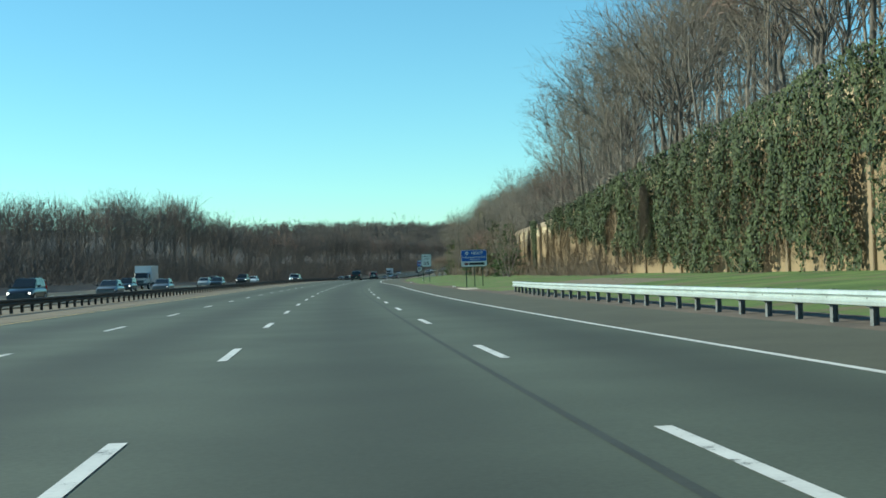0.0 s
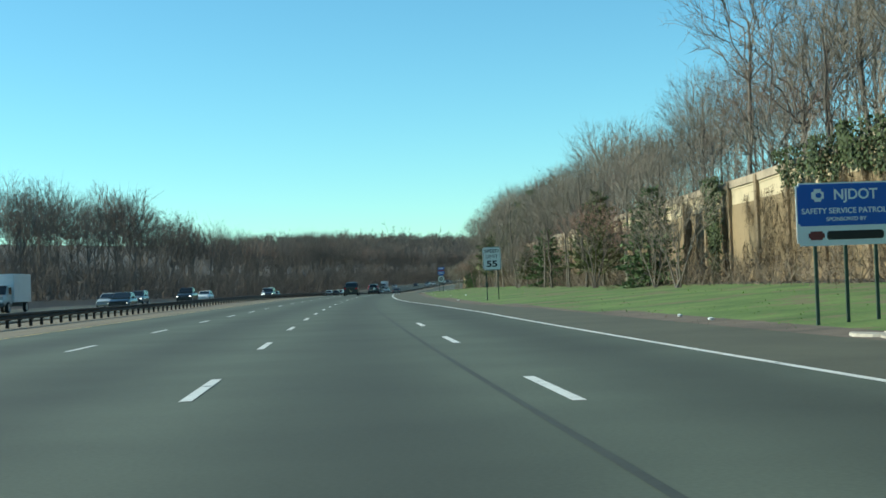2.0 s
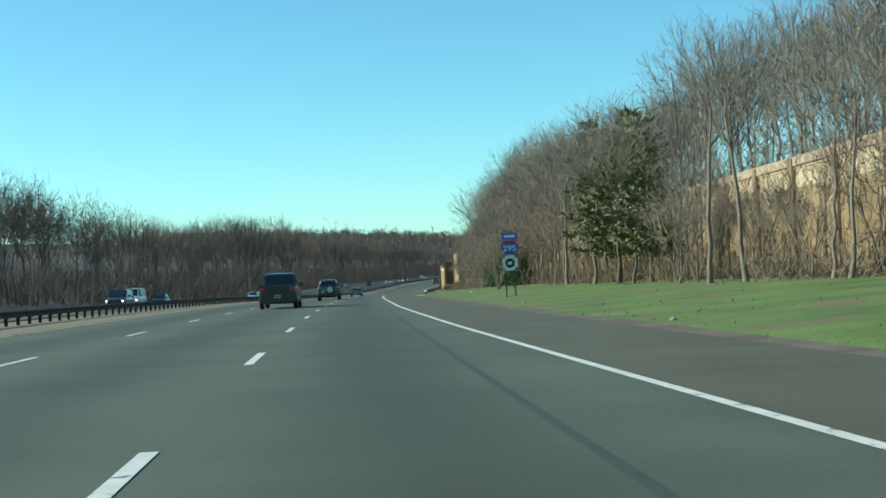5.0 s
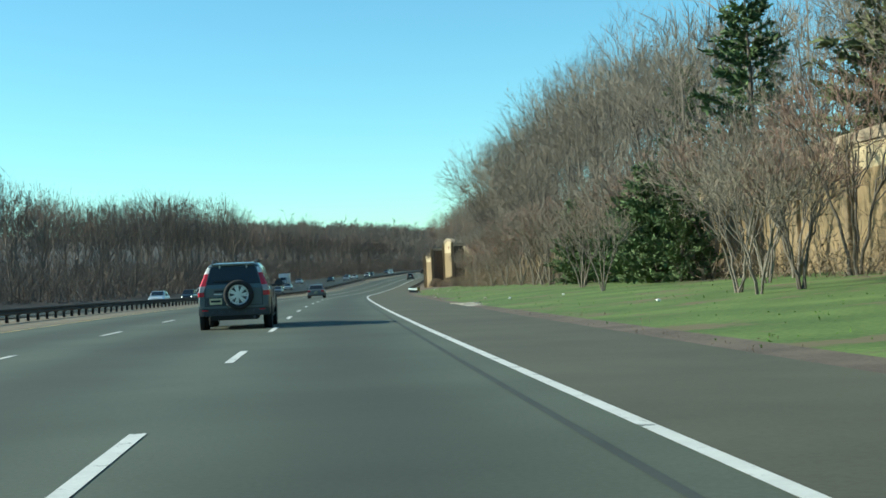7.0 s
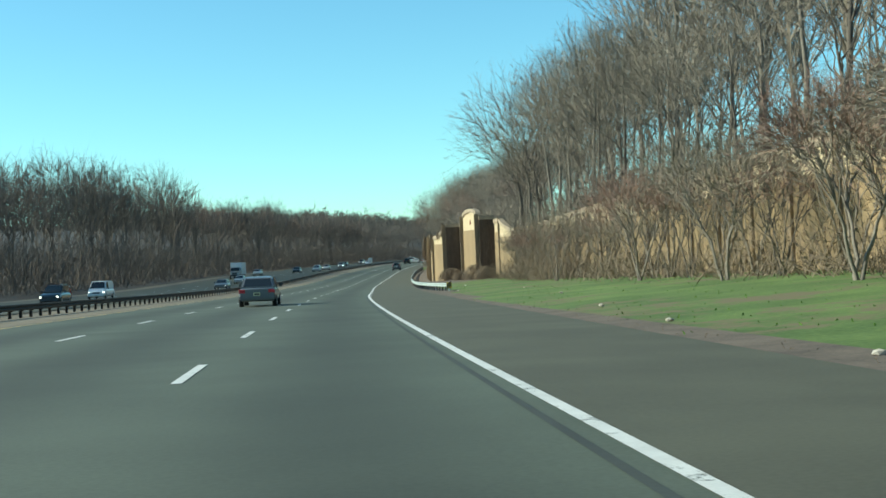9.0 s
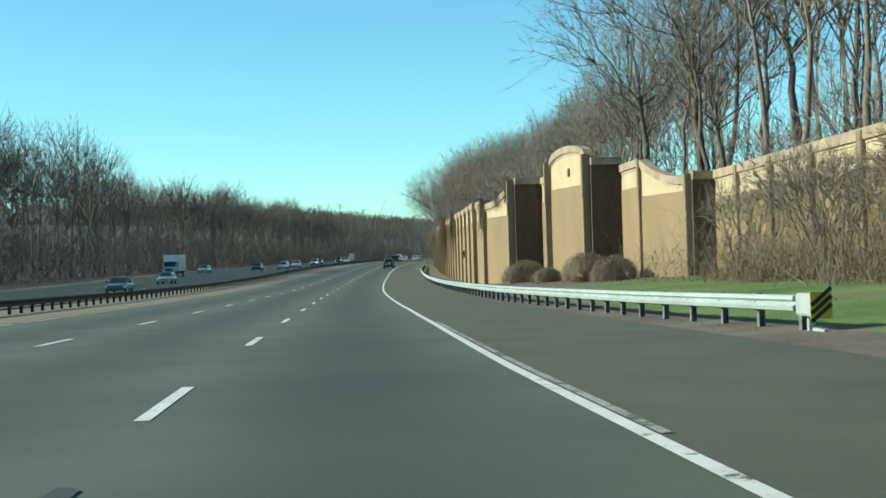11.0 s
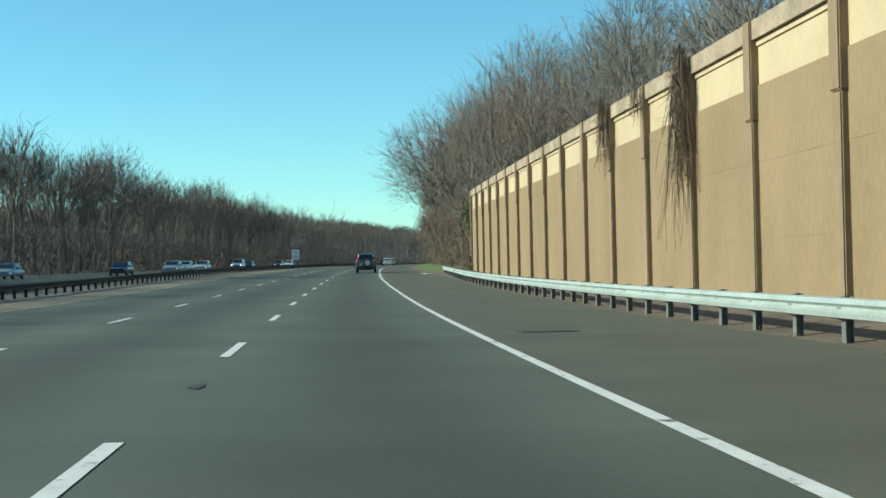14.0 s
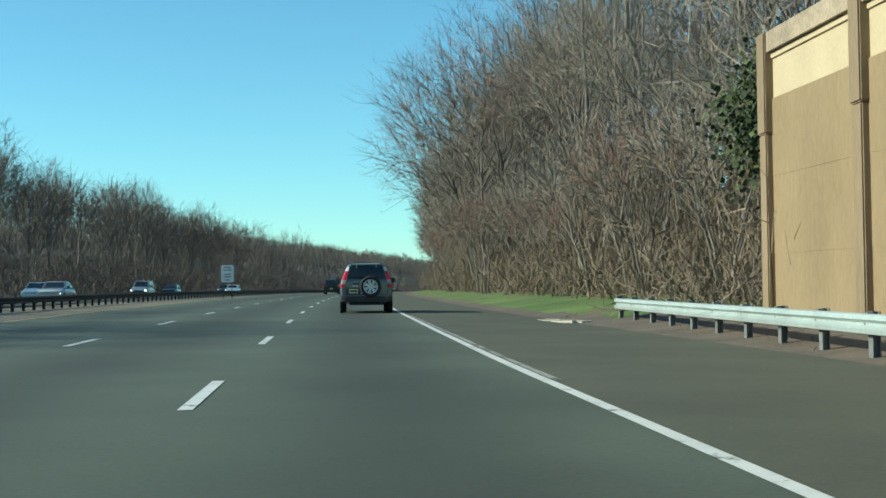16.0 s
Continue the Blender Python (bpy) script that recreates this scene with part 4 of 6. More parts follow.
thicket("grass_tufts", "dry grass tufts along the edge of the shoulder", [(s + rng.uniform(-0.5, 0.5), float(pave_edge(s)) + rng.uniform(0.1, 1.4), rng.uniform(0.4, 1.2)) for s in np.arange(76, 640, 0.9)], M_BRUSH, 0.08, 8, 0.006, 0.25)
thicket("grass_tufts", "short green grass on the verge", [(s + rng.uniform(-0.7, 0.7), float(pave_edge(s)) + 1.0 + (float(wall_u(s)) - 1.5 - float(pave_edge(s))) * f, rng.uniform(0.6, 1.2)) for s in np.arange(60, 480, 1.3) for f in rng.uniform(0.05, 0.85, 4)], M_TUFT, 0.04, 8, 0.02, 0.6)

thicket("undergrowth", "brown understorey of the distant woods", [(s + rng.uniform(-8, 8), u + rng.uniform(-10, 10), rng.uniform(0.7, 1.2)) for s in np.arange(1400, 2300, 18) for u in np.arange(-520, -230, 24)], M_TWIG_FAR, 11, 18, 0.28, 8)

# ---- trees and shrubs before the wall ----
for s in np.arange(150, 300, 4.4):
    ss, uu = s + rng.uniform(-1.6, 1.6), float(wall_u(s)) - rng.uniform(2.2, 5.0)
    kit = TALL if rng.uniform() < (0.6 if s < 310 else 0.15) else SHRUB
    k = rng.uniform(0.45, 0.72) if kit is TALL else rng.uniform(0.9, 1.3)
    x, y, z = along(ss, uu, ground_z(ss, uu) - 0.05)
    tree_thing("tree", kit[rng.integers(len(kit))], size_at(pose(x, y, z, 0, 0, rng.uniform(0, 360)), k), "slender bare tree on the grass before the noise wall", "trees before the wall")
for k, (ss, uu, sz) in enumerate(((302.7, 11.6, 0.95), (300.0, 11.3, 0.85), (300.4, 12.6, 0.9), (321, 11.2, 0.8), (333.6, 12.6, 0.95), (340, 13.9, 0.95), (353, 14.8, 1.0), (309, 14.5, 1.0))):
    x, y, z = along(ss, uu, ground_z(ss, uu) - 0.05)
    tree_thing("shrub", SHRUB[k % 3], size_at(pose(x, y, z, 0, 0, k * 77), sz), "many-stemmed bare ornamental shrub on the grass", "shrubs on the verge")
ORNA = [crowned_tree(151 + k, 6.5, 8.5, 1.6, 1500, (5, 5, 5), stems=3, girth=0.13, twig_r=0.012, side=3).meshes("ornamental_tree", (M_BARK_PALE, M_TWIG_RED if k == 1 else M_TWIG)) for k in range(2)]
for k, (ss, uu, sz) in enumerate(((430.0, 14.6, 0.85), (403.0, 14.6, 0.90), (388.5, 14.6, 0.95), (375.5, 14.6, 1.00), (366.5, 14.6, 1.00), (362.0, 14.6, 0.95), (358.0, 14.6, 0.95), (362.0, 16.2, 1.05), (376.0, 16.4, 1.05), (447.0, 15.6, 0.75), (458.0, 15.8, 0.75))):
    x, y, z = along(ss, uu, ground_z(ss, uu) - 0.05)
    tree_thing("tree", ORNA[k % 2], size_at(pose(x, y, z, 0, 0, k * 101), sz), "spreading ornamental tree with a haze of brown twigs on the grass", "ornamental trees before the wall")
for k, ss in enumerate(np.arange(308, 352, 4.0)):
    uu = float(wall_u(ss)) - rng.uniform(1.4, 2.6)
    x, y, z = along(ss, uu, ground_z(ss, uu) - 0.05)
    tree_thing("tree", SHRUB[(k * 2 + 2) % 3], size_at(pose(x, y, z, 0, 0, k * 91), rng.uniform(1.25, 1.6)), "many-stemmed small tree with reddish twigs by the wall", "small trees by the wall")
for k, ss in enumerate(np.arange(634, 752, 4.6)):
    uu = float(np.interp(ss, [634, 650, 752], [10.8, 9.6, 9.4])) + rng.uniform(-0.8, 1.8)
    x, y, z = along(ss, uu, ground_z(ss, uu) - 0.05)
    tree_thing("shrub", SHRUB[k % 3], size_at(pose(x, y, z, 0, 0, k * 67), rng.uniform(0.9, 1.6)), "many-stemmed bare shrub at the edge of the woods", "shrubs at the edge of the woods")
for k, ss in enumerate(np.r_[np.arange(206, 300, 4.4), np.arange(349, 474, 4.2)]):
    uu = float(wall_u(ss)) - rng.uniform(1.2, 2.6)
    x, y, z = along(ss, uu, ground_z(ss, uu) - 0.05)
    tree_thing("shrub", SHRUB[(k * 2) % 3], size_at(pose(x, y, z, 0, 0, k * 53), rng.uniform(0.75, 1.2)), "bare brown shrub growing against the noise wall", "shrubs against the wall")
YEW = [conifer(61 + k, 5.6, 1.9, layers=13, boughs=10, needles=95, start=0.04, droop=-0.2, irregular=0.4, size=0.13) for k in range(2)]
SPRUCE = conifer(65, 7.2, 2.4, layers=17, boughs=9, needles=40, start=0.08, droop=0.25, irregular=0.3, size=0.2)
PINE = conifer(67, 16, 4.2, layers=14, boughs=8, needles=90, start=0.3, droop=0.02, irregular=0.5, size=0.3)
OLIVE = conifer(69, 9, 3.0, layers=12, boughs=9, needles=50, start=0.2, droop=0.0, irregular=0.5, size=0.24, mat=M_NEEDLE_OLIVE)


def evergreen(kit, s, u, k, label, group="", kz=None):
    x, y, z = along(s, u, ground_z(s, u) - 0.05)
    return tree_thing("evergreen_tree", kit, size_at(pose(x, y, z, 0, 0, s * 37 % 360), k, kz), label, group)


for k, (ss, uu, sz) in enumerate(((324, 15.4, 0.95), (327.5, 15.2, 1.08), (332, 15.6, 1.12), (336, 15.4, 0.9), (341, 15.6, 0.85), (347.5, 15.2, 1.0), (353, 15.6, 0.75))):
    evergreen(YEW[k % 2], ss, uu, sz, "dense dark green yew beside the grass", "yews on the verge")
evergreen(SPRUCE, 161, 18.3, 0.92, "dark spruce standing before the noise wall")
evergreen(SPRUCE, 203, 17.2, 0.8, "dark spruce standing before the noise wall")
evergreen(PINE, 352, 28, 1.0, "tall dark green pine over the hillside woods")
evergreen(PINE, 375, 29, 0.85, "tall dark green pine over the hillside woods")
for ss, uu, sz in ((181, 18.6, 0.85), (186.5, 18.8, 0.8), (219, 16.6, 0.5), (262, 16, 0.85), (272, 16.2, 1.0), (281, 17, 1.05), (288, 21, 1.3), (296, 22, 1.3), (316, 22.5, 1.2), (176, 18, 0.6)):
    evergreen(OLIVE, ss, uu, sz, "olive-green evergreen among bare trees", "olive evergreens")

# ---- ivy and vines ----


def leaves(name, label, centres, normals, size, mat, category="ivy", drop=0.5):
    n = len(centres)
    a = np.cross(normals, rng.normal(0, 1, (n, 3)))
    a /= np.linalg.norm(a, axis=1)[:, None]
    tilt = normals + rng.normal(0, 0.45, (n, 3))
    tilt /= np.linalg.norm(tilt, axis=1)[:, None]
    b = np.cross(tilt, a)
    sz = size * rng.uniform(0.6, 1.4, (n, 1))
    v = np.stack([centres - a * sz * 0.5, centres - b * sz * 0.6 + tilt * sz * 0.1, centres + a * sz * 0.5, centres + b * sz * 0.5 + tilt * sz * 0.1], 1)
    ob = piece(name, mesh_np(name, v.reshape(-1, 3), np.arange(4 * n).reshape(-1, 4), [mat]))
    return tagged(ob, label, category, kind="stuff")


def wall_spread(n, s0, s1, lo, hi, depth, keep):
    s = rng.uniform(s0, s1, n)
    f = rng.uniform(0, 1, n)
    wu = wall_u(s)
    top = np.array([top1(q) for q in s]) + 0.55
    low = ground_h(s, wu - 0.6)
    h = low + (top - low) * (lo + (hi - lo) * f)
    ok = np.array([keep(q, r) for q, r in zip(s, lo + (hi - lo) * f)])
    bulge = np.array([0.5 + 0.9 * noise.noise(Vector((q * 0.5, r * 0.35, 0.0))) for q, r in zip(s, h)])
    u = wu - 0.25 - depth * bulge * rng.uniform(0.5, 1, n)
    c, nr = along(s, u, h)[ok], (along(s, u - 1, h) - along(s, u, h))[ok]
    return c, nr


def ivy_keep(s, f):
    v = noise.noise(Vector((s * 0.12, f * 2.0, 4.0)))
    edge = 0.03 + 0.6 * max(0, (s - 74) / 52)
    near_bare = 51.2 < s < 54.0 and f < 0.55
    fringe = noise.noise(Vector((s * 1.3, f * 0.6, 2.0)))
    bare_post = any(abs(s - q) < 0.6 and f < 0.66 - 0.1 * v for q in (95.7, 106.3, 116.9, 132.8, 138.1))
    return f + 0.35 * v + 0.3 * fringe > edge and s + 8 * v < 143 and not near_bare and not bare_post


leaves("ivy", "thick dark green ivy hanging over the noise wall", *wall_spread(170000, -20, 146, 0.0, 1.03, 1.2, ivy_keep), 0.17, M_IVY)
c, nr = wall_spread(14000, -20, 150, 0.12, 0.8, 0.6, lambda s, f: noise.noise(Vector((s * 0.3, f * 3, 9.0))) > -0.35 and not (51.2 < s < 54.0) and not any(abs(s - q) < 0.5 for q in (95.7, 106.3, 116.9, 132.8, 138.1)))
w = Wood(rng)
ln = rng.uniform(0.4, 1.5, (len(c), 1))
tip = c + np.c_[rng.normal(0, 0.16, (len(c), 2)), -np.ones(len(c))] * ln
tip[:, 2] = np.maximum(tip[:, 2], c[:, 2].min())
w.slivers(c, tip, 0.014)
for _ in range(4):
    f = rng.uniform(0.1, 0.9, (len(c), 1))
    q = c + (tip - c) * f
    w.slivers(q, q + rng.normal(0, 0.16, (len(c), 3)) - [0, 0, 0.14], 0.014)
tagged(piece("dry_vines", mesh_np("dry_vines", np.concatenate(w.v[1]), np.concatenate(w.f[1]), [M_IVY_DRY])), "dry brown vines hanging at the foot of the ivy", "vine", kind="stuff")
c = along(np.full(2600, 627.0) + rng.normal(0, 0.5, 2600), 9.2 + rng.normal(0, 0.5, 2600), 4.6 + rng.normal(0, 0.7, 2600))
leaves("ivy", "clump of green ivy on the end of the wall", c, rng.normal(0, 1, (2600, 3)) + [-1, -1, 0], 0.13, M_IVY)


h_ = rng.uniform(0.4, 6.9, 5200)
c = along(155.3 + rng.normal(0, 0.5, 5200) * (0.6 + 0.14 * h_), 21.35 - rng.uniform(0, 0.5, 5200) * (0.4 + 0.1 * h_), h_)
leaves("ivy", "column of green ivy climbing the noise wall", c, rng.normal(0, 0.6, (5200, 3)) + [-1, -0.4, 0], 0.15, M_IVY)


def vine(label, s, u, top, length, wide, strands=60):
    w = Wood(rng)
    for k in range(strands):
        p = along(s + rng.normal(0, wide * 0.5), u - rng.uniform(0.02, 0.22), top + rng.uniform(-0.3, 0.25))
        w.tube(w.bent(p, (0, 0, -1), length * rng.uniform(0.25, 1.0), 5, 0.09, -0.2), np.linspace(0.014, 0.005, 6), 3, 1)
        q = np.array([p + [0, 0, -length * r] + rng.normal(0, 0.1, 3) for r in rng.uniform(0, 0.6, 6)])
        w.spikes(q, q + rng.normal(0, 0.22, (6, 3)) - [0, 0, 0.15], 0.01)
    ob = piece("hanging_vine", mesh_np("hanging_vine", np.concatenate(w.v[1]), np.concatenate(w.f[1]), [M_BRUSH]))
    return tagged(ob, label, "vine", "vines on the wall")


for q, u, top, ln, wd, n in ((161.6, 21.3, 5.6, 5.0, 0.35, 110), (90.6, 20.9, 6.6, 5.0, 0.8, 170), (559.0, 8.5, 6.4, 5.0, 0.28, 120), (502.3, 10.2, 7.2, 2.2, 0.5, 60), (508.0, 8.95, 6.1, 2.8, 0.4, 60), (504.5, 9.7, 6.4, 1.2, 0.8, 24), (538.6, 8.5, 6.4, 4.0, 0.14, 60), (569.2, 8.5, 6.4, 2.6, 0.2, 46), (564.0, 8.5, 6.35, 1.3, 0.3, 14)):
    vine("dry brown vine hanging over the wall", q, u, top, ln, wd, n)


def mound(label, s, u, wide, high, seed):
    """A low dome of tangled dead stems."""
    r = np.random.default_rng(seed)
    n = 2400
    a, e = r.uniform(0, 6.28, n), np.arcsin(r.uniform(0, 1, n))
    d = np.stack([np.cos(a) * np.cos(e), np.sin(a) * np.cos(e), np.sin(e)], 1)
    p = d * [wide, wide, high] * r.uniform(0.75, 1.05, (n, 1))
    w = Wood(r)
    t = np.cross(d, r.normal(0, 1, (n, 3)))
    t /= np.linalg.norm(t, axis=1)[:, None]
    w.spikes(p, p + t * r.uniform(0.25, 0.6, (n, 1)) + d * 0.1, 0.010)
    w.spikes(np.zeros((120, 3)), p[:120], 0.02)
    ob = piece("bush", mesh_np("bush", np.concatenate(w.v[1]), np.concatenate(w.f[1]), [M_BRUSH]), None, stand(s, u, ground_z(s, u)))
    return tagged(ob, label, "bush", "tangled bushes")


for k, (q, u, w_, h_) in enumerate(((500.2, 10.9, 1.5, 1.35), (495.5, 11.8, 0.8, 0.8), (489.5, 13.2, 1.5, 1.6), (486.5, 14.2, 1.3, 1.3), (497.2, 11.5, 0.5, 0.5))):
    mound("rounded tangle of dead brown stems before the wall", q, u, w_, h_, 200 + k)
thicket("undergrowth", "tall bare brambles before the stepped wall", [(s + rng.uniform(-0.6, 0.6), float(np.interp(s, [440, 472, 486], [16.5, 16, 14.5])) + rng.uniform(-1.2, 1.2), rng.uniform(0.6, 1.5)) for s in np.arange(440, 484, 1.2)], M_BRUSH, 1.7, 16, 0.006, 0.5)
thicket("undergrowth", "dense brown brambles heaped against the end of the wall", [(s + rng.uniform(-0.6, 0.6), float(wall_u(s)) - rng.uniform(0.4, 4.2), rng.uniform(0.5, 1.2)) for s in np.arange(436, 471, 0.5)], M_BRUSH, 2.3, 34, 0.006, 0.7)

r = np.random.default_rng(77)
d = r.normal(0, 1, (420, 3)) * [0.5, 1, 1]
d /= np.linalg.norm(d, axis=1)[:, None]
w = Wood(r)
w.slivers(d * 0.06, d * r.uniform(0.2, 0.48, (420, 1)) - [0, 0, 0.08], 0.016)
tuft = piece("wall_tuft", mesh_np("wall_tuft", w.v[1][0], w.f[1][0], [M_BRUSH]), None, stand(525.0, 8.62, 2.6))
tagged(tuft, "dry brown tuft growing out of the wall face", "plant")

# ---- signs ----
M_TAG = material("yellow_sheeting", (0.6, 0.45, 0.05), 0.45, bump=0)


def text_mesh(body, size, mat, bold=0.0):
    cu = bpy.data.curves.new("text", "FONT")
    cu.body, cu.size, cu.align_x, cu.align_y, cu.extrude, cu.offset = body, size, "CENTER", "CENTER", 0.003, bold
    ob = bpy.data.objects.new("text", cu)
    me = bpy.data.meshes.new_from_object(ob)
    bpy.data.objects.remove(ob)
    me.materials.append(mat)
    return me


def words(body, parent, x, z, size, mat, wide=None, bold=0.0, y=-0.02):
    me = text_mesh(body, size, mat, bold)
    ob = piece("lettering", me, parent, pose(x, y, z, 90, 0, 0))
    if wide:
        xs = [v.co.x for v in me.vertices]
        ob.scale.x = wide / (max(xs) - min(xs))
    return ob


def plate(name, parent, x, z, w, h, mat, y=0.0, thick=0.02, corner=0.04, label=""):
    bm = bmesh.new()
    box_into(bm, 0, 0, 0, w, thick, h)
    edges = [e for e in bm.edges if abs(e.verts[0].co.y - e.verts[1].co.y) > thick / 2]
    bmesh.ops.bevel(bm, geom=edges, offset=min(corner, w / 4, h / 4), segments=3, affect="EDGES")
    ob = part(name, bm, mat, parent, label)
    ob.matrix_basis = pose(x, y, z)
    return ob


def sign_post(parent, x, top, deep=0.6, mat=M_POST):
    bm = bmesh.new()
    box_into(bm, 0, 0, (top - deep) / 2, 0.06, 0.012, top + deep)
    box_into(bm, -0.03, 0.02, (top - deep) / 2, 0.012, 0.04, top + deep)
    box_into(bm, 0.03, 0.02, (top - deep) / 2, 0.012, 0.04, top + deep)
    ob = part("post", bm, mat, parent)
    ob.matrix_basis = pose(x, 0.03, 0)


def sign_root(name, label, s, u, turn=0.0, h=None):
    root = tagged(new(name), label, "road sign")
    root.matrix_basis = stand(s, u, ground_z(s, u) if h is None else h, turn)
    return root


# speed limit
r = sign_root("speed_limit_sign", "white speed limit 55 sign on two thin green posts", 164.3, 8.66, 0, -0.2)
r.matrix_basis = size_at(r.matrix_basis, 0.9)
plate("sign_plate", r, 0, 3.27, 1.34, 1.70, M_WHITE, corner=0.1)
for w_, h_, z_ in ((1.26, 0.025, 4.08), (1.26, 0.025, 2.46)):
    plate("border", r, 0, z_, w_, h_, M_BLACK, -0.012, 0.006, 0.002)
for x_ in (-0.625, 0.625):
    plate("border", r, x_, 3.27, 0.025, 1.62, M_BLACK, -0.012, 0.006, 0.002)
words("SPEED", r, 0, 3.80, 0.34, M_BLACK, 1.04, 0.002)
words("LIMIT", r, 0, 3.41, 0.34, M_BLACK, 0.88, 0.0)
words("55", r, 0, 2.86, 0.62, M_BLACK, 0.78, 0.016)
for x_ in (-0.42, 0.42):
    sign_post(r, x_, 2.6)
plate("marker_tag", r, -0.42, 1.35, 0.16, 0.36, M_POST, -0.03, 0.01, 0.02)
# patrol sign
r = sign_root("patrol_sign", "blue and white service patrol sign on three thin posts", 104, 10.08, 0, -0.36)
plate("sign_plate", r, 0, 2.63, 2.02, 1.30, M_WHITE, corner=0.06)
plate("blue_field", r, 0, 2.82, 1.96, 0.86, M_BLUE, -0.012, 0.008, 0.05)
plate("emblem", r, -0.55, 3.02, 0.26, 0.26, M_WHITE, -0.02, 0.008, 0.06)
plate("emblem_mark", r, -0.53, 3.02, 0.12, 0.1, M_BLUE, -0.026, 0.006, 0.02)
words("NJDOT", r, 0.25, 3.02, 0.3, M_WHITE, 0.92, 0.006)
words("SAFETY SERVICE PATROL", r, 0, 2.69, 0.16, M_WHITE, 1.8, 0.003)
words("SPONSORED BY", r, 0.04, 2.52, 0.11, M_WHITE, 0.85, 0.002)
plate("sponsor_mark", r, -0.6, 2.19, 0.34, 0.18, material("dark_red_ink", (0.16, 0.03, 0.03), 0.5, bump=0), -0.014, 0.006, 0.05)
plate("sponsor_bar", r, 0.22, 2.19, 1.2, 0.18, M_BLACK, -0.014, 0.006, 0.03)
for x_ in (-0.62, 0.02, 0.66):
    sign_post(r, x_, 2.1)
# route markers
r = sign_root("route_sign", "blue interstate route marker with white marker below", 262, 8.25, 0, -0.25)
plate("direction_plate", r, 0.02, 3.62, 0.85, 0.34, M_BLUE, corner=0.04)
plate("direction_bar", r, 0.02, 3.62, 0.6, 0.14, M_WHITE, -0.014, 0.006, 0.02)
plate("shield", r, 0, 3.02, 0.92, 0.76, M_BLUE, corner=0.2)
plate("shield_crown", r, 0, 3.30, 0.76, 0.14, material("red_sheeting", (0.35, 0.03, 0.04), 0.4, bump=0), -0.012, 0.006, 0.05)
words("295", r, 0, 2.96, 0.42, M_WHITE, 0.7, 0.006)
plate("white_marker", r, 0, 2.16, 0.82, 0.82, M_WHITE, corner=0.16)
plate("marker_field", r, 0, 2.16, 0.5, 0.5, M_BLACK, -0.012, 0.006, 0.1)
plate("marker_bar", r, 0, 2.16, 0.24, 0.16, M_WHITE, -0.02, 0.006, 0.02)
for x_ in (-0.25, 0.25):
    sign_post(r, x_, 3.7)
# sign in the median
r = sign_root("median_sign", "white notice sign on two posts in the median", 705, -10.1, 0, 0.0)
plate("sign_plate", r, 0, 2.0, 1.0, 1.36, M_WHITE, corner=0.06)
for z_, w_ in ((2.5, 0.6), (2.3, 0.7), (1.95, 0.5), (1.75, 0.62), (1.5, 0.4)):
    plate("text_bar", r, 0, z_, w_, 0.07, M_PLASTIC, -0.014, 0.006, 0.01)
for x_ in (-0.35, 0.35):
    sign_post(r, x_, 1.5)
# the back of a sign beyond the oncoming lanes
r = sign_root("sign_back", "grey back of a large road sign beyond the oncoming lanes", 141, -41, 0)
plate("sign_plate", r, 0, 3.0, 1.9, 1.5, M_PLASTIC, corner=0.05)
for x_ in (-0.6, 0.6):
    sign_post(r, x_, 3.0)
# marker by the end of the wall
r = sign_root("delineator", "thin green delineator post behind the guard rail", 608, 7.2, 0)
plate("blade", r, 0, 1.25, 0.10, 0.6, M_POST, corner=0.03)
sign_post(r, 0, 1.3)
plate("text_bar", r, 0, 1.4, 0.05, 0.18, M_WHITE, -0.014, 0.006, 0.005)
r = tagged(new("rail_marker"), "small yellow tag on the guard rail", "marker")
r.matrix_basis = stand(611.0, float(np.interp(611, [600, 634], [6.3, 6.9])) - 0.2, 0.45)
part("tag", box(0, 0, 0, 0.02, 0.5, 0.14, 0.005), M_TAG, r)
part("bracket", box(0.05, 0, 0, 0.1, 0.06, 0.04), M_POSTSTEEL, r)

# guard-rail terminal
r = tagged(new("rail_terminal"), "galvanised guard rail end with striped yellow and black plate", "guard rail")
r.matrix_basis = size_at(stand(435.9, 7.5, 0), 0.88)
part("impact_head", box(0, 0, 0.5, 0.34, 0.9, 0.42, 0.03), M_STEEL, r)
part("striped_plate", box(0, -0.47, 0.5, 0.42, 0.02, 0.5, 0.005), M_TAG, r)
for k in range(3):
    bm = bmesh.new()
    box_into(bm, 0, 0, 0, 0.5, 0.01, 0.075, m=pose(0, -0.486, 0.36 + 0.15 * k, 0, -40, 0))
    part("stripe", bm, M_BLACK, r)
part("post", box(0.05, 0.2, 0.1, 0.14, 0.12, 0.9, 0.01), M_STEEL, r)
part("strut", box(0.05, -0.25, 0.02, 0.08, 0.6, 0.08, 0.01), M_STEEL, r)

# ---- concrete aprons, stones and litter on the verge ----


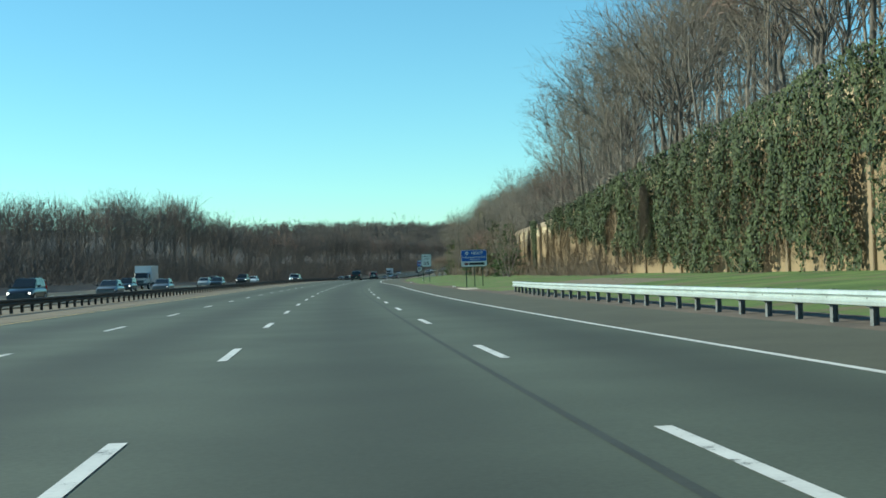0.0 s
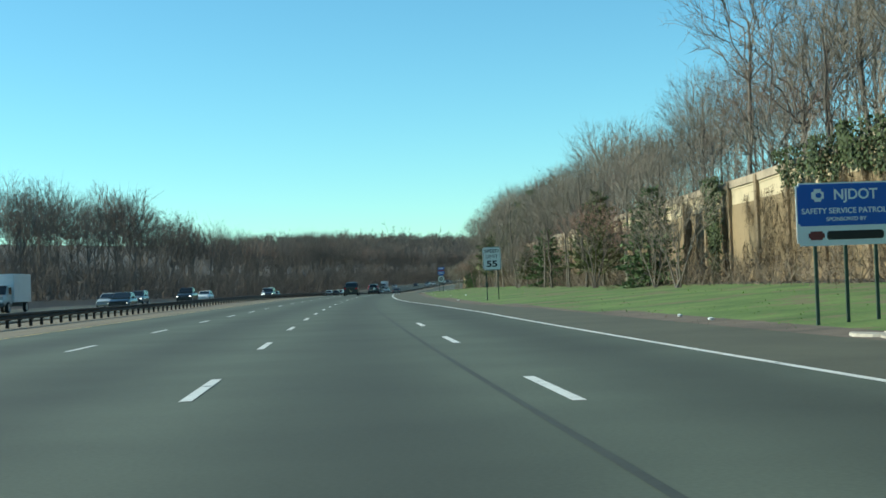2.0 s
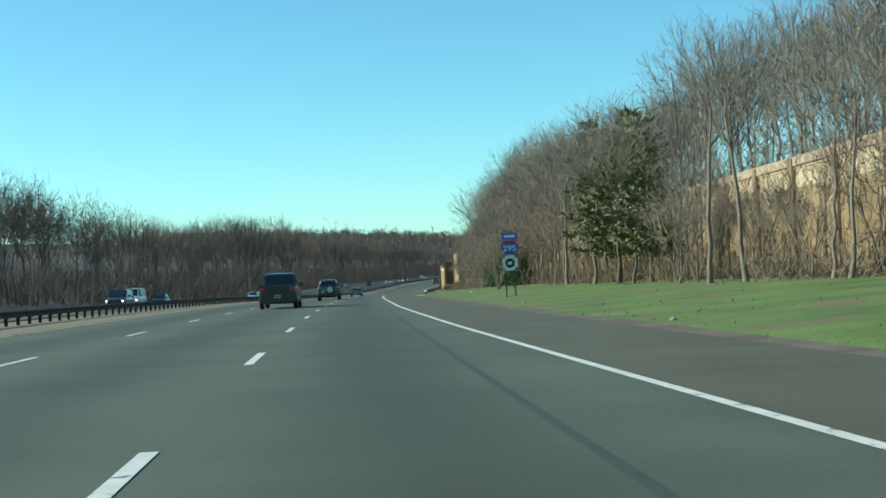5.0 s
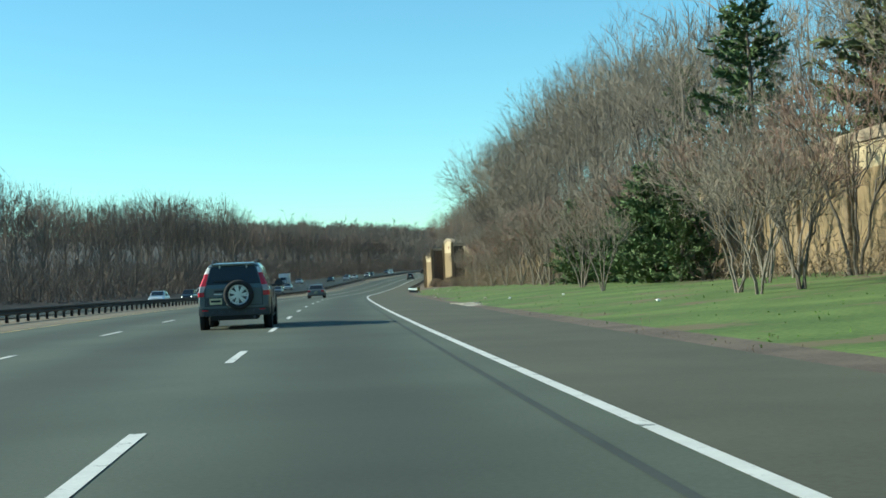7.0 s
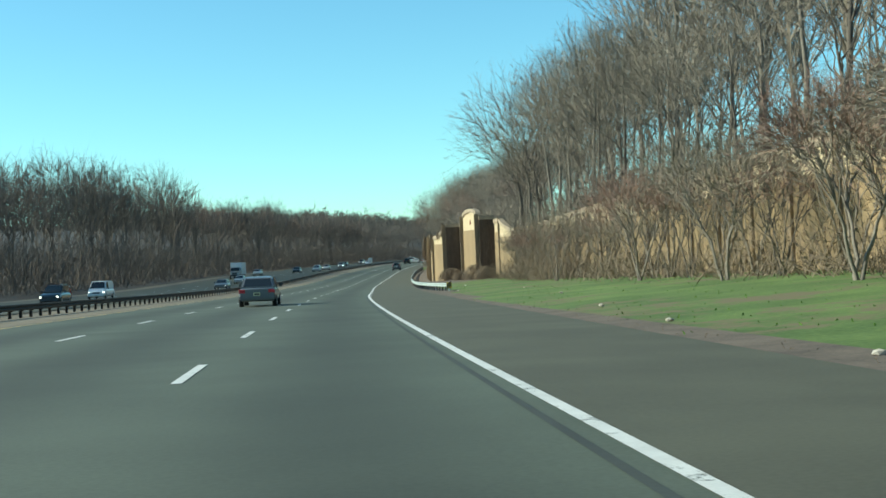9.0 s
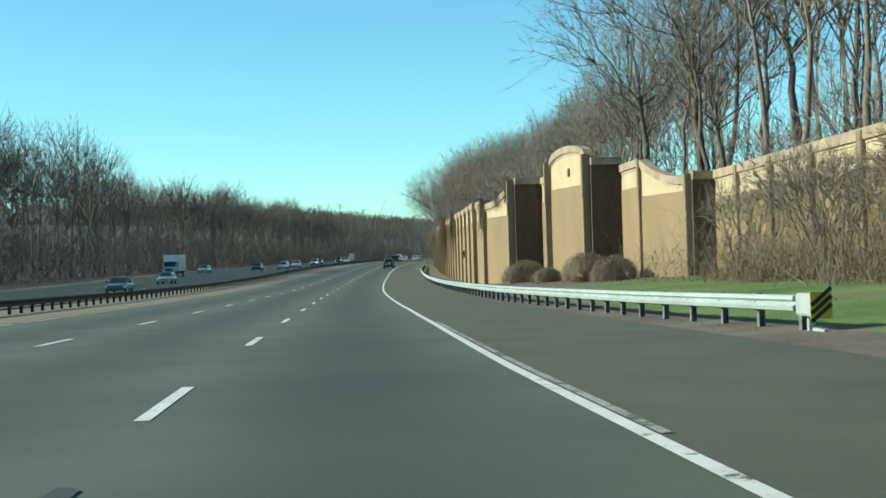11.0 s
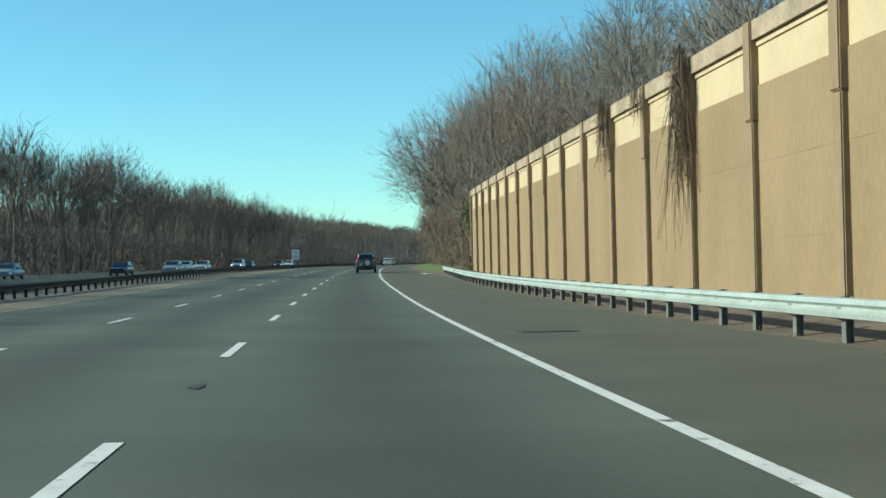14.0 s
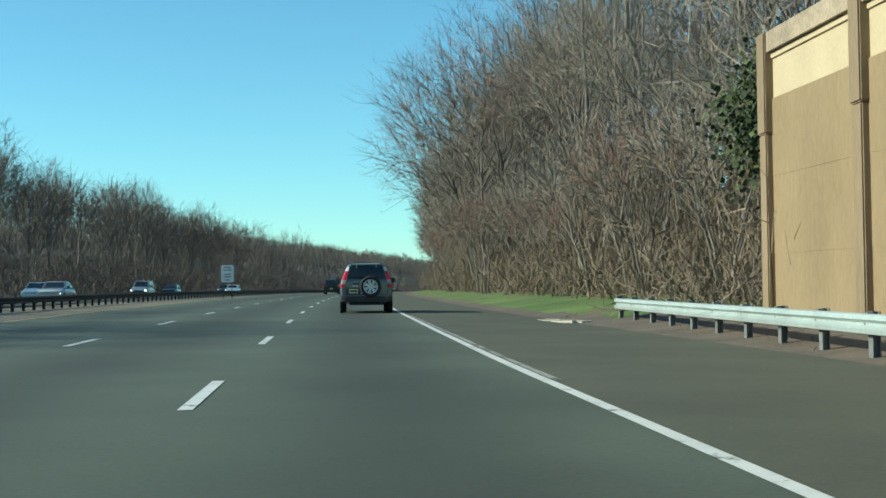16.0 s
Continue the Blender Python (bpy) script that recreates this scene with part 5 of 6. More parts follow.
def apron(label, s, u, long, wide, seed):
    """Flat broken slabs, sunk into the verge and tilted a little."""
    r = random.Random(seed)
    root = tagged(new("stone_apron"), label, "stone")
    root.matrix_basis = stand(s, u, ground_z(s, u))
    y = -long / 2
    while y < long / 2:
        ln = r.uniform(0.8, 2.0)
        for x in (-wide / 4, wide / 4):
            bm = bmesh.new()
            ring = [(math.cos(k * 0.7854) * wide * 0.3 * r.uniform(0.7, 1.15), math.sin(k * 0.7854) * ln * 0.52 * r.uniform(0.75, 1.1)) for k in range(8)]
            top = [bm.verts.new((p, q, 0.012 + r.uniform(0, 0.012))) for p, q in ring]
            low = [bm.verts.new((p * 1.04, q * 1.04, -0.1)) for p, q in ring]
            bm.faces.new(top)
            for k in range(8):
                bm.faces.new((low[k], low[(k + 1) % 8], top[(k + 1) % 8], top[k]))
            bmesh.ops.recalc_face_normals(bm, faces=bm.faces)
            part("slab", bm, M_STONE, root).matrix_basis = pose(x * r.uniform(0.6, 1.2), y + ln / 2, 0, r.uniform(-1.2, 1.2), r.uniform(-2, 2), r.uniform(-12, 12))
        y += ln * r.uniform(0.85, 1.1)
    return root


for k, q in enumerate(((321.0, 5.55, 6.0, 1.3), (95.5, 9.1, 7.0, 1.2), (634.5, 5.6, 6.0, 1.0))):
    apron("pale broken concrete slabs at the edge of the grass", *q, 40 + k)
for k in range(22):
    ss = rng.uniform(76, 470)
    uu = float(pave_edge(ss)) + rng.uniform(0.4, 5.5)
    bm = bmesh.new()
    bmesh.ops.create_icosphere(bm, subdivisions=1, radius=0.075)
    for v in bm.verts:
        v.co = Vector((v.co.x * rng.uniform(0.7, 1.6), v.co.y * rng.uniform(0.7, 1.6), v.co.z * rng.uniform(0.4, 0.9)))
    ob = part("stone", bm, M_STONE if k % 3 else M_WHITE)
    ob.matrix_basis = stand(ss, uu, ground_z(ss, uu) + 0.03)
    tagged(ob, "small pale stone or scrap on the grass", "stone", "scattered stones")

# ---- vehicles ----


def loft(secs, bevel=0.0):
    """A closed skin through rings of equal count, each (y, [(x, z), ...])."""
    bm = bmesh.new()
    rings = [[bm.verts.new((x, y, z)) for x, z in ring] for y, ring in secs]
    n = len(rings[0])
    for a, b in zip(rings, rings[1:]):
        for k in range(n):
            bm.faces.new((a[k], a[(k + 1) % n], b[(k + 1) % n], b[k]))
    bm.faces.new(rings[0][::-1])
    bm.faces.new(rings[-1])
    bmesh.ops.recalc_face_normals(bm, faces=bm.faces)
    if bevel:
        bmesh.ops.bevel(bm, geom=[e for e in bm.edges if e.calc_face_angle(0) > 0.5], offset=bevel, segments=2, affect="EDGES")
    return bm


def hull(w, z0, z1):
    return [(-w + 0.14, z0), (-w + 0.03, z0 + 0.12), (-w, z0 + 0.3), (-w + 0.015, (z0 + z1) / 2 + 0.08), (-w + 0.05, z1 - 0.12), (-w + 0.1, z1 - 0.03), (-w + 0.17, z1), (w - 0.17, z1), (w - 0.1, z1 - 0.03), (w - 0.05, z1 - 0.12), (w - 0.015, (z0 + z1) / 2 + 0.08), (w, z0 + 0.3), (w - 0.03, z0 + 0.12), (w - 0.14, z0)]


def wheel(parent, x, y, r, wide, name="wheel", turned=False):
    """A tyre with rounded shoulders, and on each side an alloy dish with seven paired spokes over a dark drum."""
    root = new(name)
    root.parent = parent
    root.matrix_basis = pose(x, y, turned, 90, 0, 0) if turned else pose(x, y, r, 0, 90, 0)
    bm = bmesh.new()
    prof = [(0.66, 0.36), (0.72, 0.47), (0.86, 0.5), (0.95, 0.44), (1.0, 0.3), (1.0, -0.3), (0.95, -0.44), (0.86, -0.5), (0.72, -0.47), (0.66, -0.36)]
    n = 28
    rings = [[bm.verts.new((math.cos(a) * r * p, math.sin(a) * r * p, wide * q)) for p, q in prof] for a in (k * 6.28319 / n for k in range(n))]
    for k in range(n):
        a, b = rings[k], rings[(k + 1) % n]
        for q in range(len(prof)):
            f = bm.faces.new((a[q], b[q], b[(q + 1) % len(prof)], a[(q + 1) % len(prof)]))
            f.smooth = True
    part("tyre", bm, M_TYRE, root)
    bm = bmesh.new()
    bmesh.ops.create_cone(bm, cap_ends=True, segments=20, radius1=r * 0.67, radius2=r * 0.67, depth=wide * 0.55)
    part("drum", bm, M_PLASTIC, root)
    bm = bmesh.new()
    for sgn in (-1, 1):
        z = sgn * wide * 0.38
        for k in range(7):
            a = k * 360 / 7
            for da in (-8, 8):
                box_into(bm, r * 0.38, 0, 0, r * 0.52, r * 0.12, 0.025, m=pose(0, 0, z, 0, 0, a + da))
        made = bmesh.ops.create_cone(bm, cap_ends=True, segments=14, radius1=r * 0.17, radius2=r * 0.14, depth=0.04)["verts"]
        bmesh.ops.translate(bm, verts=made, vec=(0, 0, z))
        for r1, r2, d in ((0.68, 0.58, 0.03), (0.7, 0.7, 0.045)):
            ring = bmesh.ops.create_cone(bm, cap_ends=False, segments=24, radius1=r * (r1 if sgn < 0 else r2), radius2=r * (r2 if sgn < 0 else r1), depth=d)["verts"]
            bmesh.ops.translate(bm, verts=ring, vec=(0, 0, z))
    part("rim", bm, M_RIM, root)
    return root


SPEC = {
    # half length, half width, belt, roof, bonnet height; cabin ends behind and ahead, slopes behind and ahead
    "suv": dict(hl=2.28, hw=0.86, belt=1.02, roof=1.66, hood=1.0, cb=-2.18, cf=0.95, sb=0.22, sf=0.75, r=0.34),
    "sedan": dict(hl=2.35, hw=0.89, belt=0.92, roof=1.44, hood=0.86, cb=-1.75, cf=1.05, sb=0.65, sf=0.8, r=0.32),
    "van": dict(hl=2.6, hw=0.98, belt=1.1, roof=1.95, hood=1.05, cb=-2.5, cf=1.75, sb=0.12, sf=0.75, r=0.34),
    "pickup": dict(hl=2.85, hw=0.98, belt=1.18, roof=1.88, hood=1.12, cb=-0.75, cf=1.2, sb=0.15, sf=0.65, r=0.39),
}


def car(kind, paint, m, label, group="", lamp=M_LAMP):
    d = SPEC[kind]
    hl, hw, belt, roof, hood = d["hl"], d["hw"], d["belt"], d["roof"], d["hood"]
    root = tagged(new(kind if kind != "sedan" else "car"), label, "car", group)
    z0 = 0.26
    tail = belt if kind != "sedan" else belt - 0.02
    secs = [(-hl, hull(hw - 0.10, z0 + 0.16, tail - 0.06)), (-hl + 0.12, hull(hw - 0.02, z0 + 0.04, tail)), (-hl + 0.7, hull(hw, z0, tail)), (d["cb"] + 0.3, hull(hw, z0, belt)), (d["cf"], hull(hw, z0, belt)), (d["cf"] + 0.35, hull(hw, z0, hood)), (hl - 0.4, hull(hw - 0.03, z0, hood - 0.1)), (hl - 0.08, hull(hw - 0.12, z0 + 0.04, hood - 0.22)), (hl, hull(hw - 0.2, z0 + 0.12, hood - 0.34))]
    secs = sorted(secs, key=lambda q: q[0])
    body = part("body", loft(secs), paint, root)
    for f in body.data.polygons:
        f.use_smooth = len(f.vertices) == 4
    rw = hw - 0.2
    cab = [(d["cb"], [(-hw + 0.07, belt - 0.02), (-hw + 0.07, belt), (hw - 0.07, belt), (hw - 0.07, belt - 0.02)]),
           (d["cb"] + d["sb"], [(-hw + 0.07, belt - 0.02), (-rw, roof - 0.05), (rw, roof - 0.05), (hw - 0.07, belt - 0.02)]),
           (d["cb"] + d["sb"] + 0.4, [(-hw + 0.07, belt - 0.02), (-rw, roof), (rw, roof), (hw - 0.07, belt - 0.02)]),
           (d["cf"] - d["sf"], [(-hw + 0.07, belt - 0.02), (-rw, roof - 0.02), (rw, roof - 0.02), (hw - 0.07, belt - 0.02)]),
           (d["cf"] + 0.12, [(-hw + 0.09, belt - 0.02), (-hw + 0.09, belt), (hw - 0.09, belt), (hw - 0.09, belt - 0.02)])]
    part("cabin", loft(cab, 0.07), paint, root)

    def pane(name, pts):
        bm = bmesh.new()
        q = [Vector(p) for p in pts]
        nrm = (q[1] - q[0]).cross(q[2] - q[0]).normalized()
        mid = sum(q, Vector()) / len(q)
        if nrm.dot(mid - Vector((0, (d["cb"] + d["cf"]) / 2, belt))) < 0:
            nrm = -nrm
        a = [bm.verts.new(p + nrm * 0.012) for p in q]
        b = [bm.verts.new(p - nrm * 0.02) for p in q]
        bm.faces.new(a)
        for k in range(len(q)):
            bm.faces.new((a[k], a[(k + 1) % len(q)], b[(k + 1) % len(q)], b[k]))
        bmesh.ops.recalc_face_normals(bm, faces=bm.faces)
        part(name, bm, M_GLASS, root)

    def rear(f, x):
        return (x, d["cb"] + d["sb"] * f, belt + (roof - 0.05 - belt) * f)

    def mixx(f, w0, w1):
        return w0 + (w1 - w0) * f

    w0, w1 = hw - 0.07, rw
    pane("rear_window", [rear(0.08, -mixx(0.08, w0, w1) + 0.12), rear(0.08, mixx(0.08, w0, w1) - 0.12), rear(0.88, mixx(0.88, w0, w1) - 0.12), rear(0.88, -mixx(0.88, w0, w1) + 0.12)])
    ws = lambda f, x: (x, d["cf"] + 0.12 - (d["sf"] + 0.12) * f, belt + (roof - 0.02 - belt) * f)
    pane("windscreen", [ws(0.08, -w0 + 0.12), ws(0.08, w0 - 0.12), ws(0.9, w1 - 0.1), ws(0.9, -w1 + 0.1)])
    span = (d["cf"] - d["sf"]) - (d["cb"] + d["sb"])
    for sgn in (-1, 1):
        if kind != "van":
            cuts = ((0.04, 0.34), (0.37, 0.64), (0.67, 1.0)) if kind in ("suv",) else ((0.05, 0.48), (0.52, 1.0))
        else:
            cuts = ((0.78, 1.0),)
        for a, b in cuts:
            ya, yb = d["cb"] + d["sb"] + span * a, d["cb"] + d["sb"] + span * b
            lo, hi = 0.12, 0.86
            xs = lambda f: sgn * (w0 + (w1 - w0) * f)
            front = 0.42 if b == 1.0 else 0.0
            pane("side_window", [(xs(lo), ya, belt + (roof - belt) * lo), (xs(lo), yb + front, belt + (roof - belt) * lo), (xs(hi), yb + front * 0.15, belt + (roof - belt) * hi), (xs(hi), ya, belt + (roof - belt) * hi)])
        part("mirror", box(sgn * (hw + 0.08), d["cf"] - 0.35, belt + 0.08, 0.2, 0.12, 0.17, 0.03), M_PLASTIC, root)
        for y in (-hl + 0.85, hl - 0.85):
            wheel(root, sgn * (hw - 0.1), y, d["r"], 0.22)
        part("headlight", box(sgn * (hw - 0.3), hl - 0.12, hood - 0.34, 0.36, 0.16, 0.17, 0.03), lamp, root)
        if kind in ("suv", "van"):
            bm = bmesh.new()
            for z_, h_, x_ in ((belt - 0.11, 0.28, 0.0), (belt + 0.12, 0.22, 0.03), (belt + 0.3, 0.18, 0.075)):
                box_into(bm, sgn * (hw - 0.085 - 1.25 * x_), -hl + 0.09 + (z_ - belt + 0.12) * 0.3, z_, 0.12 - 0.2 * x_, 0.2, h_, bevel=0.02)
            part("tail_light", bm, M_TAIL, root)
            part("upper_lamp", box(sgn * (hw - 0.17), -hl + 0.26, belt + 0.46, 0.12, 0.16, 0.14, 0.02), M_LAMP, root)
        else:
            part("tail_light", box(sgn * (hw - 0.2), -hl + 0.05, belt - 0.16, 0.3, 0.14, 0.18, 0.02), M_TAIL, root)
    part("rear_bumper", box(0, -hl + 0.06, 0.46, 2 * hw - 0.08, 0.24, 0.24, 0.07), paint, root)
    part("front_bumper", box(0, hl - 0.06, 0.45, 2 * hw - 0.2, 0.22, 0.24, 0.04), M_PLASTIC if kind == "suv" else paint, root)
    part("grille", box(0, hl - 0.01, hood - 0.38, 0.8, 0.08, 0.16, 0.02), M_PLASTIC, root)
    pz = 0.66 if kind != "sedan" else 0.62
    pl = part("number_plate", box(0, -hl - 0.05, pz, 0.32, 0.02, 0.16, 0.005), M_PLATE, root)
    part("plate_bar", box(0, -hl - 0.065, pz, 0.24, 0.01, 0.07), M_BLACK, pl)
    if kind == "suv":
        for sgn in (-1, 1):
            part("roof_rail", box(sgn * (rw - 0.05), -0.75, roof + 0.05, 0.05, 2.0, 0.05, 0.015), M_PLASTIC, root)
        part("cladding", box(0, 0, 0.30, 2 * hw + 0.02, 2 * hl - 1.3, 0.14, 0.03), M_PLASTIC, root)
    if kind == "pickup":
        bm = bmesh.new()
        for sgn in (-1, 1):
            box_into(bm, sgn * (hw - 0.06), -1.8, belt + 0.04, 0.1, 1.95, 0.08, bevel=0.02)
        box_into(bm, 0, -hl + 0.1, belt - 0.1, 2 * hw - 0.12, 0.08, 0.36, bevel=0.02)
        part("bed_rail", bm, paint, root)
    root.matrix_basis = m
    return root


def skin(rings, smooth=True, bevel=0.0):
    """A closed skin through rings of 3D points."""
    bm = bmesh.new()
    vs = [[bm.verts.new(p) for p in ring] for ring in rings]
    n = len(vs[0])
    for a, b in zip(vs, vs[1:]):
        for k in range(n):
            bm.faces.new((a[k], a[(k + 1) % n], b[(k + 1) % n], b[k])).smooth = smooth
    bm.faces.new(vs[0][::-1])
    bm.faces.new(vs[-1])
    bmesh.ops.recalc_face_normals(bm, faces=bm.faces)
    if bevel:
        bmesh.ops.bevel(bm, geom=list(bm.edges), offset=bevel, segments=2, affect="EDGES")
    return bm


def spare_wheel_suv(m, label):
    """A tall five-door car with lamps up the rear pillars and its spare wheel on the tailgate."""
    root = tagged(new("suv"), label, "car")
    paint = PAINT["slate"]
    hw, belt = 0.885, 1.04

    def low(y, w, z0, z1):
        half = [(w - 0.16, z0), (w - 0.04, z0 + 0.05), (w - 0.005, z0 + 0.2), (w, z0 + 0.42), (w - 0.012, z1 - 0.2), (w - 0.04, z1 - 0.06), (w - 0.085, z1)]
        return [(x, y, z) for x, z in half] + [(-x, y, z) for x, z in reversed(half)]

    part("body", skin([low(-2.17, hw - 0.05, 0.42, belt), low(-2.1, hw - 0.015, 0.38, belt), low(-1.9, hw, 0.34, belt), low(-0.4, hw, 0.31, belt), low(0.9, hw, 0.31, belt - 0.01), low(1.35, hw - 0.005, 0.31, belt - 0.05), low(1.85, hw - 0.03, 0.33, belt - 0.13), low(2.12, hw - 0.1, 0.36, belt - 0.22), low(2.22, hw - 0.2, 0.42, belt - 0.34)]), paint, root)

    def green(yb, yr, zr, wb=0.80, wr=0.61):
        half = [(wb, 0.0), (wb - (wb - wr) * 0.45, 0.48), (wr + 0.035, 0.86), (wr - 0.02, 0.95), (wr - 0.14, 1.0)]
        pts = [(x, yb + (yr - yb) * f, belt - 0.03 + (zr - belt + 0.03) * f) for x, f in half]
        return pts + [(-x, y, z) for x, y, z in reversed(pts)]

    part("cabin", skin([green(-2.15, -2.0, 1.60), green(-2.09, -1.9, 1.645), green(-1.5, -1.4, 1.675), green(-0.6, -0.7, 1.68), green(0.4, -0.05, 1.66), green(1.05, 0.22, 1.62), green(1.22, 0.34, 1.575)]), paint, root)
    wide_at = lambda f: 0.80 - 0.19 * f if f < 0.86 else 0.64

    def sheet(name, pts, mat, out, thick=0.016, parent=root):
        q = [Vector(p) for p in pts]
        nrm = Vector(out).normalized()
        return part(name, skin([[tuple(p + nrm * thick) for p in q], [tuple(p - nrm * 0.03) for p in q]], False), mat, parent)

    zz = lambda f, top=1.62: belt - 0.03 + (top - belt + 0.03) * f
    back = lambda f: -2.15 + 0.15 * f
    sheet("rear_window", [(-0.66, back(0.2), zz(0.2)), (0.66, back(0.2), zz(0.2)), (0.535, back(0.9), zz(0.9)), (-0.535, back(0.9), zz(0.9))], M_GLASS, (0, -1, 0.2), 0.02)
    sheet("windscreen", [(-0.68, 1.15, zz(0.08)), (0.68, 1.15, zz(0.08)), (0.52, 0.42, zz(0.9)), (-0.52, 0.42, zz(0.9))], M_GLASS, (0, 0.6, 0.8))
    for sgn in (-1, 1):
        for ya, yb, yc, yd in ((-1.86, -1.14, -1.2, -1.74), (-1.06, -0.2, -0.32, -1.08), (-0.12, 0.92, 0.2, -0.22)):
            sheet("side_window", [(sgn * (wide_at(0.1) - 0.005), ya, zz(0.1)), (sgn * (wide_at(0.1) - 0.005), yb, zz(0.1)), (sgn * wide_at(0.84), yc, zz(0.84)), (sgn * wide_at(0.84), yd, zz(0.84))], M_GLASS, (sgn, 0, 0.3), 0.02)
        part("door_seam", box(sgn * 0.885, -0.16, 0.72, 0.012, 0.02, 0.62), M_BLACK, root)
        part("door_handle", box(sgn * 0.9, -0.98, 0.93, 0.03, 0.2, 0.04, 0.012), paint, root)
        part("side_moulding", box(sgn * 0.89, -0.15, 0.60, 0.03, 2.0, 0.05, 0.012), paint, root)
        mirror = part("mirror", box(sgn * 0.99, 0.72, 1.13, 0.2, 0.14, 0.19, 0.05), M_PLASTIC, root)
        part("mirror_arm", box(sgn * 0.86, 0.74, 1.06, 0.14, 0.08, 0.06, 0.015), M_PLASTIC, mirror)
        for y in (-1.36, 1.26):
            wheel(root, sgn * 0.785, y, 0.345, 0.215)
            bm = bmesh.new()
            bmesh.ops.create_cone(bm, cap_ends=True, segments=28, radius1=0.425, radius2=0.425, depth=0.1, matrix=pose(sgn * 0.842, y, 0.365, 0, 90, 0))
            part("wheel_arch", bm, M_TYRE, root)
        part("sill", box(sgn * 0.80, -0.05, 0.31, 0.14, 1.8, 0.12, 0.03), M_PLASTIC, root)
        bm = bmesh.new()
        line = [(-1.78, 1.655), (-1.6, 1.72), (-0.9, 1.735), (-0.2, 1.72), (0.02, 1.655)]
        for (y0, z0), (y1, z1) in zip(line, line[1:]):
            a = math.degrees(math.atan2(z1 - z0, y1 - y0))
            box_into(bm, 0, 0, 0, 0.045, math.hypot(y1 - y0, z1 - z0) + 0.03, 0.035, m=pose(sgn * 0.535, (y0 + y1) / 2, (z0 + z1) / 2, a, 0, 0), bevel=0.01)
        part("roof_rail", bm, M_PLASTIC, root)

        def lens(name, z0, z1, mat, w0, w1):
            rings = []
            for k in range(4):
                z = z0 + (z1 - z0) * k / 3
                f = max(0.0, (z - belt) / (1.6 - belt))
                xo = (0.872 if z < belt - 0.05 else 0.845 - 0.225 * f ** 1.1) + 0.004
                yr = (-2.17 if z < belt else -2.165 + 0.17 * f) - 0.018
                w = w0 + (w1 - w0) * k / 3
                rings.append([(sgn * (xo - w), yr, z), (sgn * (xo - 0.03), yr + 0.01, z), (sgn * xo, yr + 0.05, z), (sgn * (xo + 0.012), yr + 0.2, z), (sgn * (xo - w), yr + 0.2, z)])
            part(name, skin(rings, False), mat, root)

        lens("tail_light", 0.84, 0.955, M_TAIL, 0.155, 0.155)
        lens("reversing_light", 0.955, 1.10, M_SMOKE, 0.155, 0.145)
        lens("brake_light", 1.10, 1.40, M_TAIL, 0.145, 0.10)
        lens("upper_lamp", 1.40, 1.55, M_LAMP, 0.10, 0.075)
        part("bumper_reflector", box(sgn * 0.70, -2.256, 0.50, 0.14, 0.02, 0.03, 0.008), M_TAIL, root)
        part("headlight", box(sgn * 0.6, 2.08, 0.74, 0.36, 0.16, 0.18, 0.04), M_LAMP, root)
        part("washer_nozzle", box(sgn * 0.33, -2.06, 1.565, 0.03, 0.04, 0.08, 0.01), M_RIM, root)

    def bar(w, y0, y1, z0, z1):
        return [(-w, y1, z0), (-w + 0.02, y0 + 0.03, z0), (-w + 0.12, y0, z0), (w - 0.12, y0, z0), (w - 0.02, y0 + 0.03, z0), (w, y1, z0)], [(-w, y1, z1), (-w + 0.02, y0 + 0.03, z1), (-w + 0.12, y0, z1), (w - 0.12, y0, z1), (w - 0.02, y0 + 0.03, z1), (w, y1, z1)]

    lo, hi = bar(0.885, -2.25, -1.75, 0.36, 0.545)
    bumper = part("rear_bumper", skin([lo, hi], False, 0.02), M_CLAD, root, "dark lower bumper")
    lo, hi = bar(0.89, -2.265, -1.75, 0.548, 0.60)
    part("bumper_top", skin([lo, hi], False, 0.015), paint, root)
    for k in range(6):
        part("bumper_rib", box(-0.52 + 0.2 * k, -2.262, 0.46, 0.02, 0.03, 0.07, 0.008), M_PLASTIC, bumper)
    part("under_skirt", box(0, -1.95, 0.31, 1.2, 0.5, 0.12, 0.03), M_TYRE, root)
    bm = bmesh.new()
    bmesh.ops.create_cone(bm, cap_ends=True, segments=12, radius1=0.035, radius2=0.035, depth=0.25, matrix=pose(0.5, -2.12, 0.31, 90, 0, 0))
    part("exhaust", bm, M_PLASTIC, root)
    gate = part("tailgate", box(0.0, -2.178, 0.825, 1.38, 0.03, 0.42, 0.012), paint, root)
    for x, z, w, h in ((0.70, 0.82, 0.014, 0.44), (-0.70, 0.82, 0.014, 0.44), (0, 0.61, 1.4, 0.014)):
        part("seam", box(x, -2.185, z, w, 0.02, h), M_BLACK, gate)
    part("plate_recess", box(-0.42, -2.197, 0.715, 0.52, 0.012, 0.21, 0.004), M_CLAD, gate)
    part("plate_frame", box(-0.17, -2.205, 0.715, 0.03, 0.02, 0.19, 0.008), M_RIM, gate)
    plate_ = part("number_plate", box(-0.44, -2.212, 0.72, 0.305, 0.016, 0.152, 0.004), M_PLATE, gate)
    part("plate_bar", box(-0.44, -2.224, 0.722, 0.24, 0.008, 0.05), M_BLACK, plate_)
    part("gate_handle", box(-0.36, -2.205, 1.0, 0.3, 0.03, 0.028, 0.012), paint, gate)
    part("handle_recess", box(-0.36, -2.195, 0.965, 0.22, 0.012, 0.05, 0.004), M_BLACK, gate)
    part("name_bar", box(-0.38, -2.2, 0.895, 0.2, 0.014, 0.028, 0.006), M_RIM, gate)
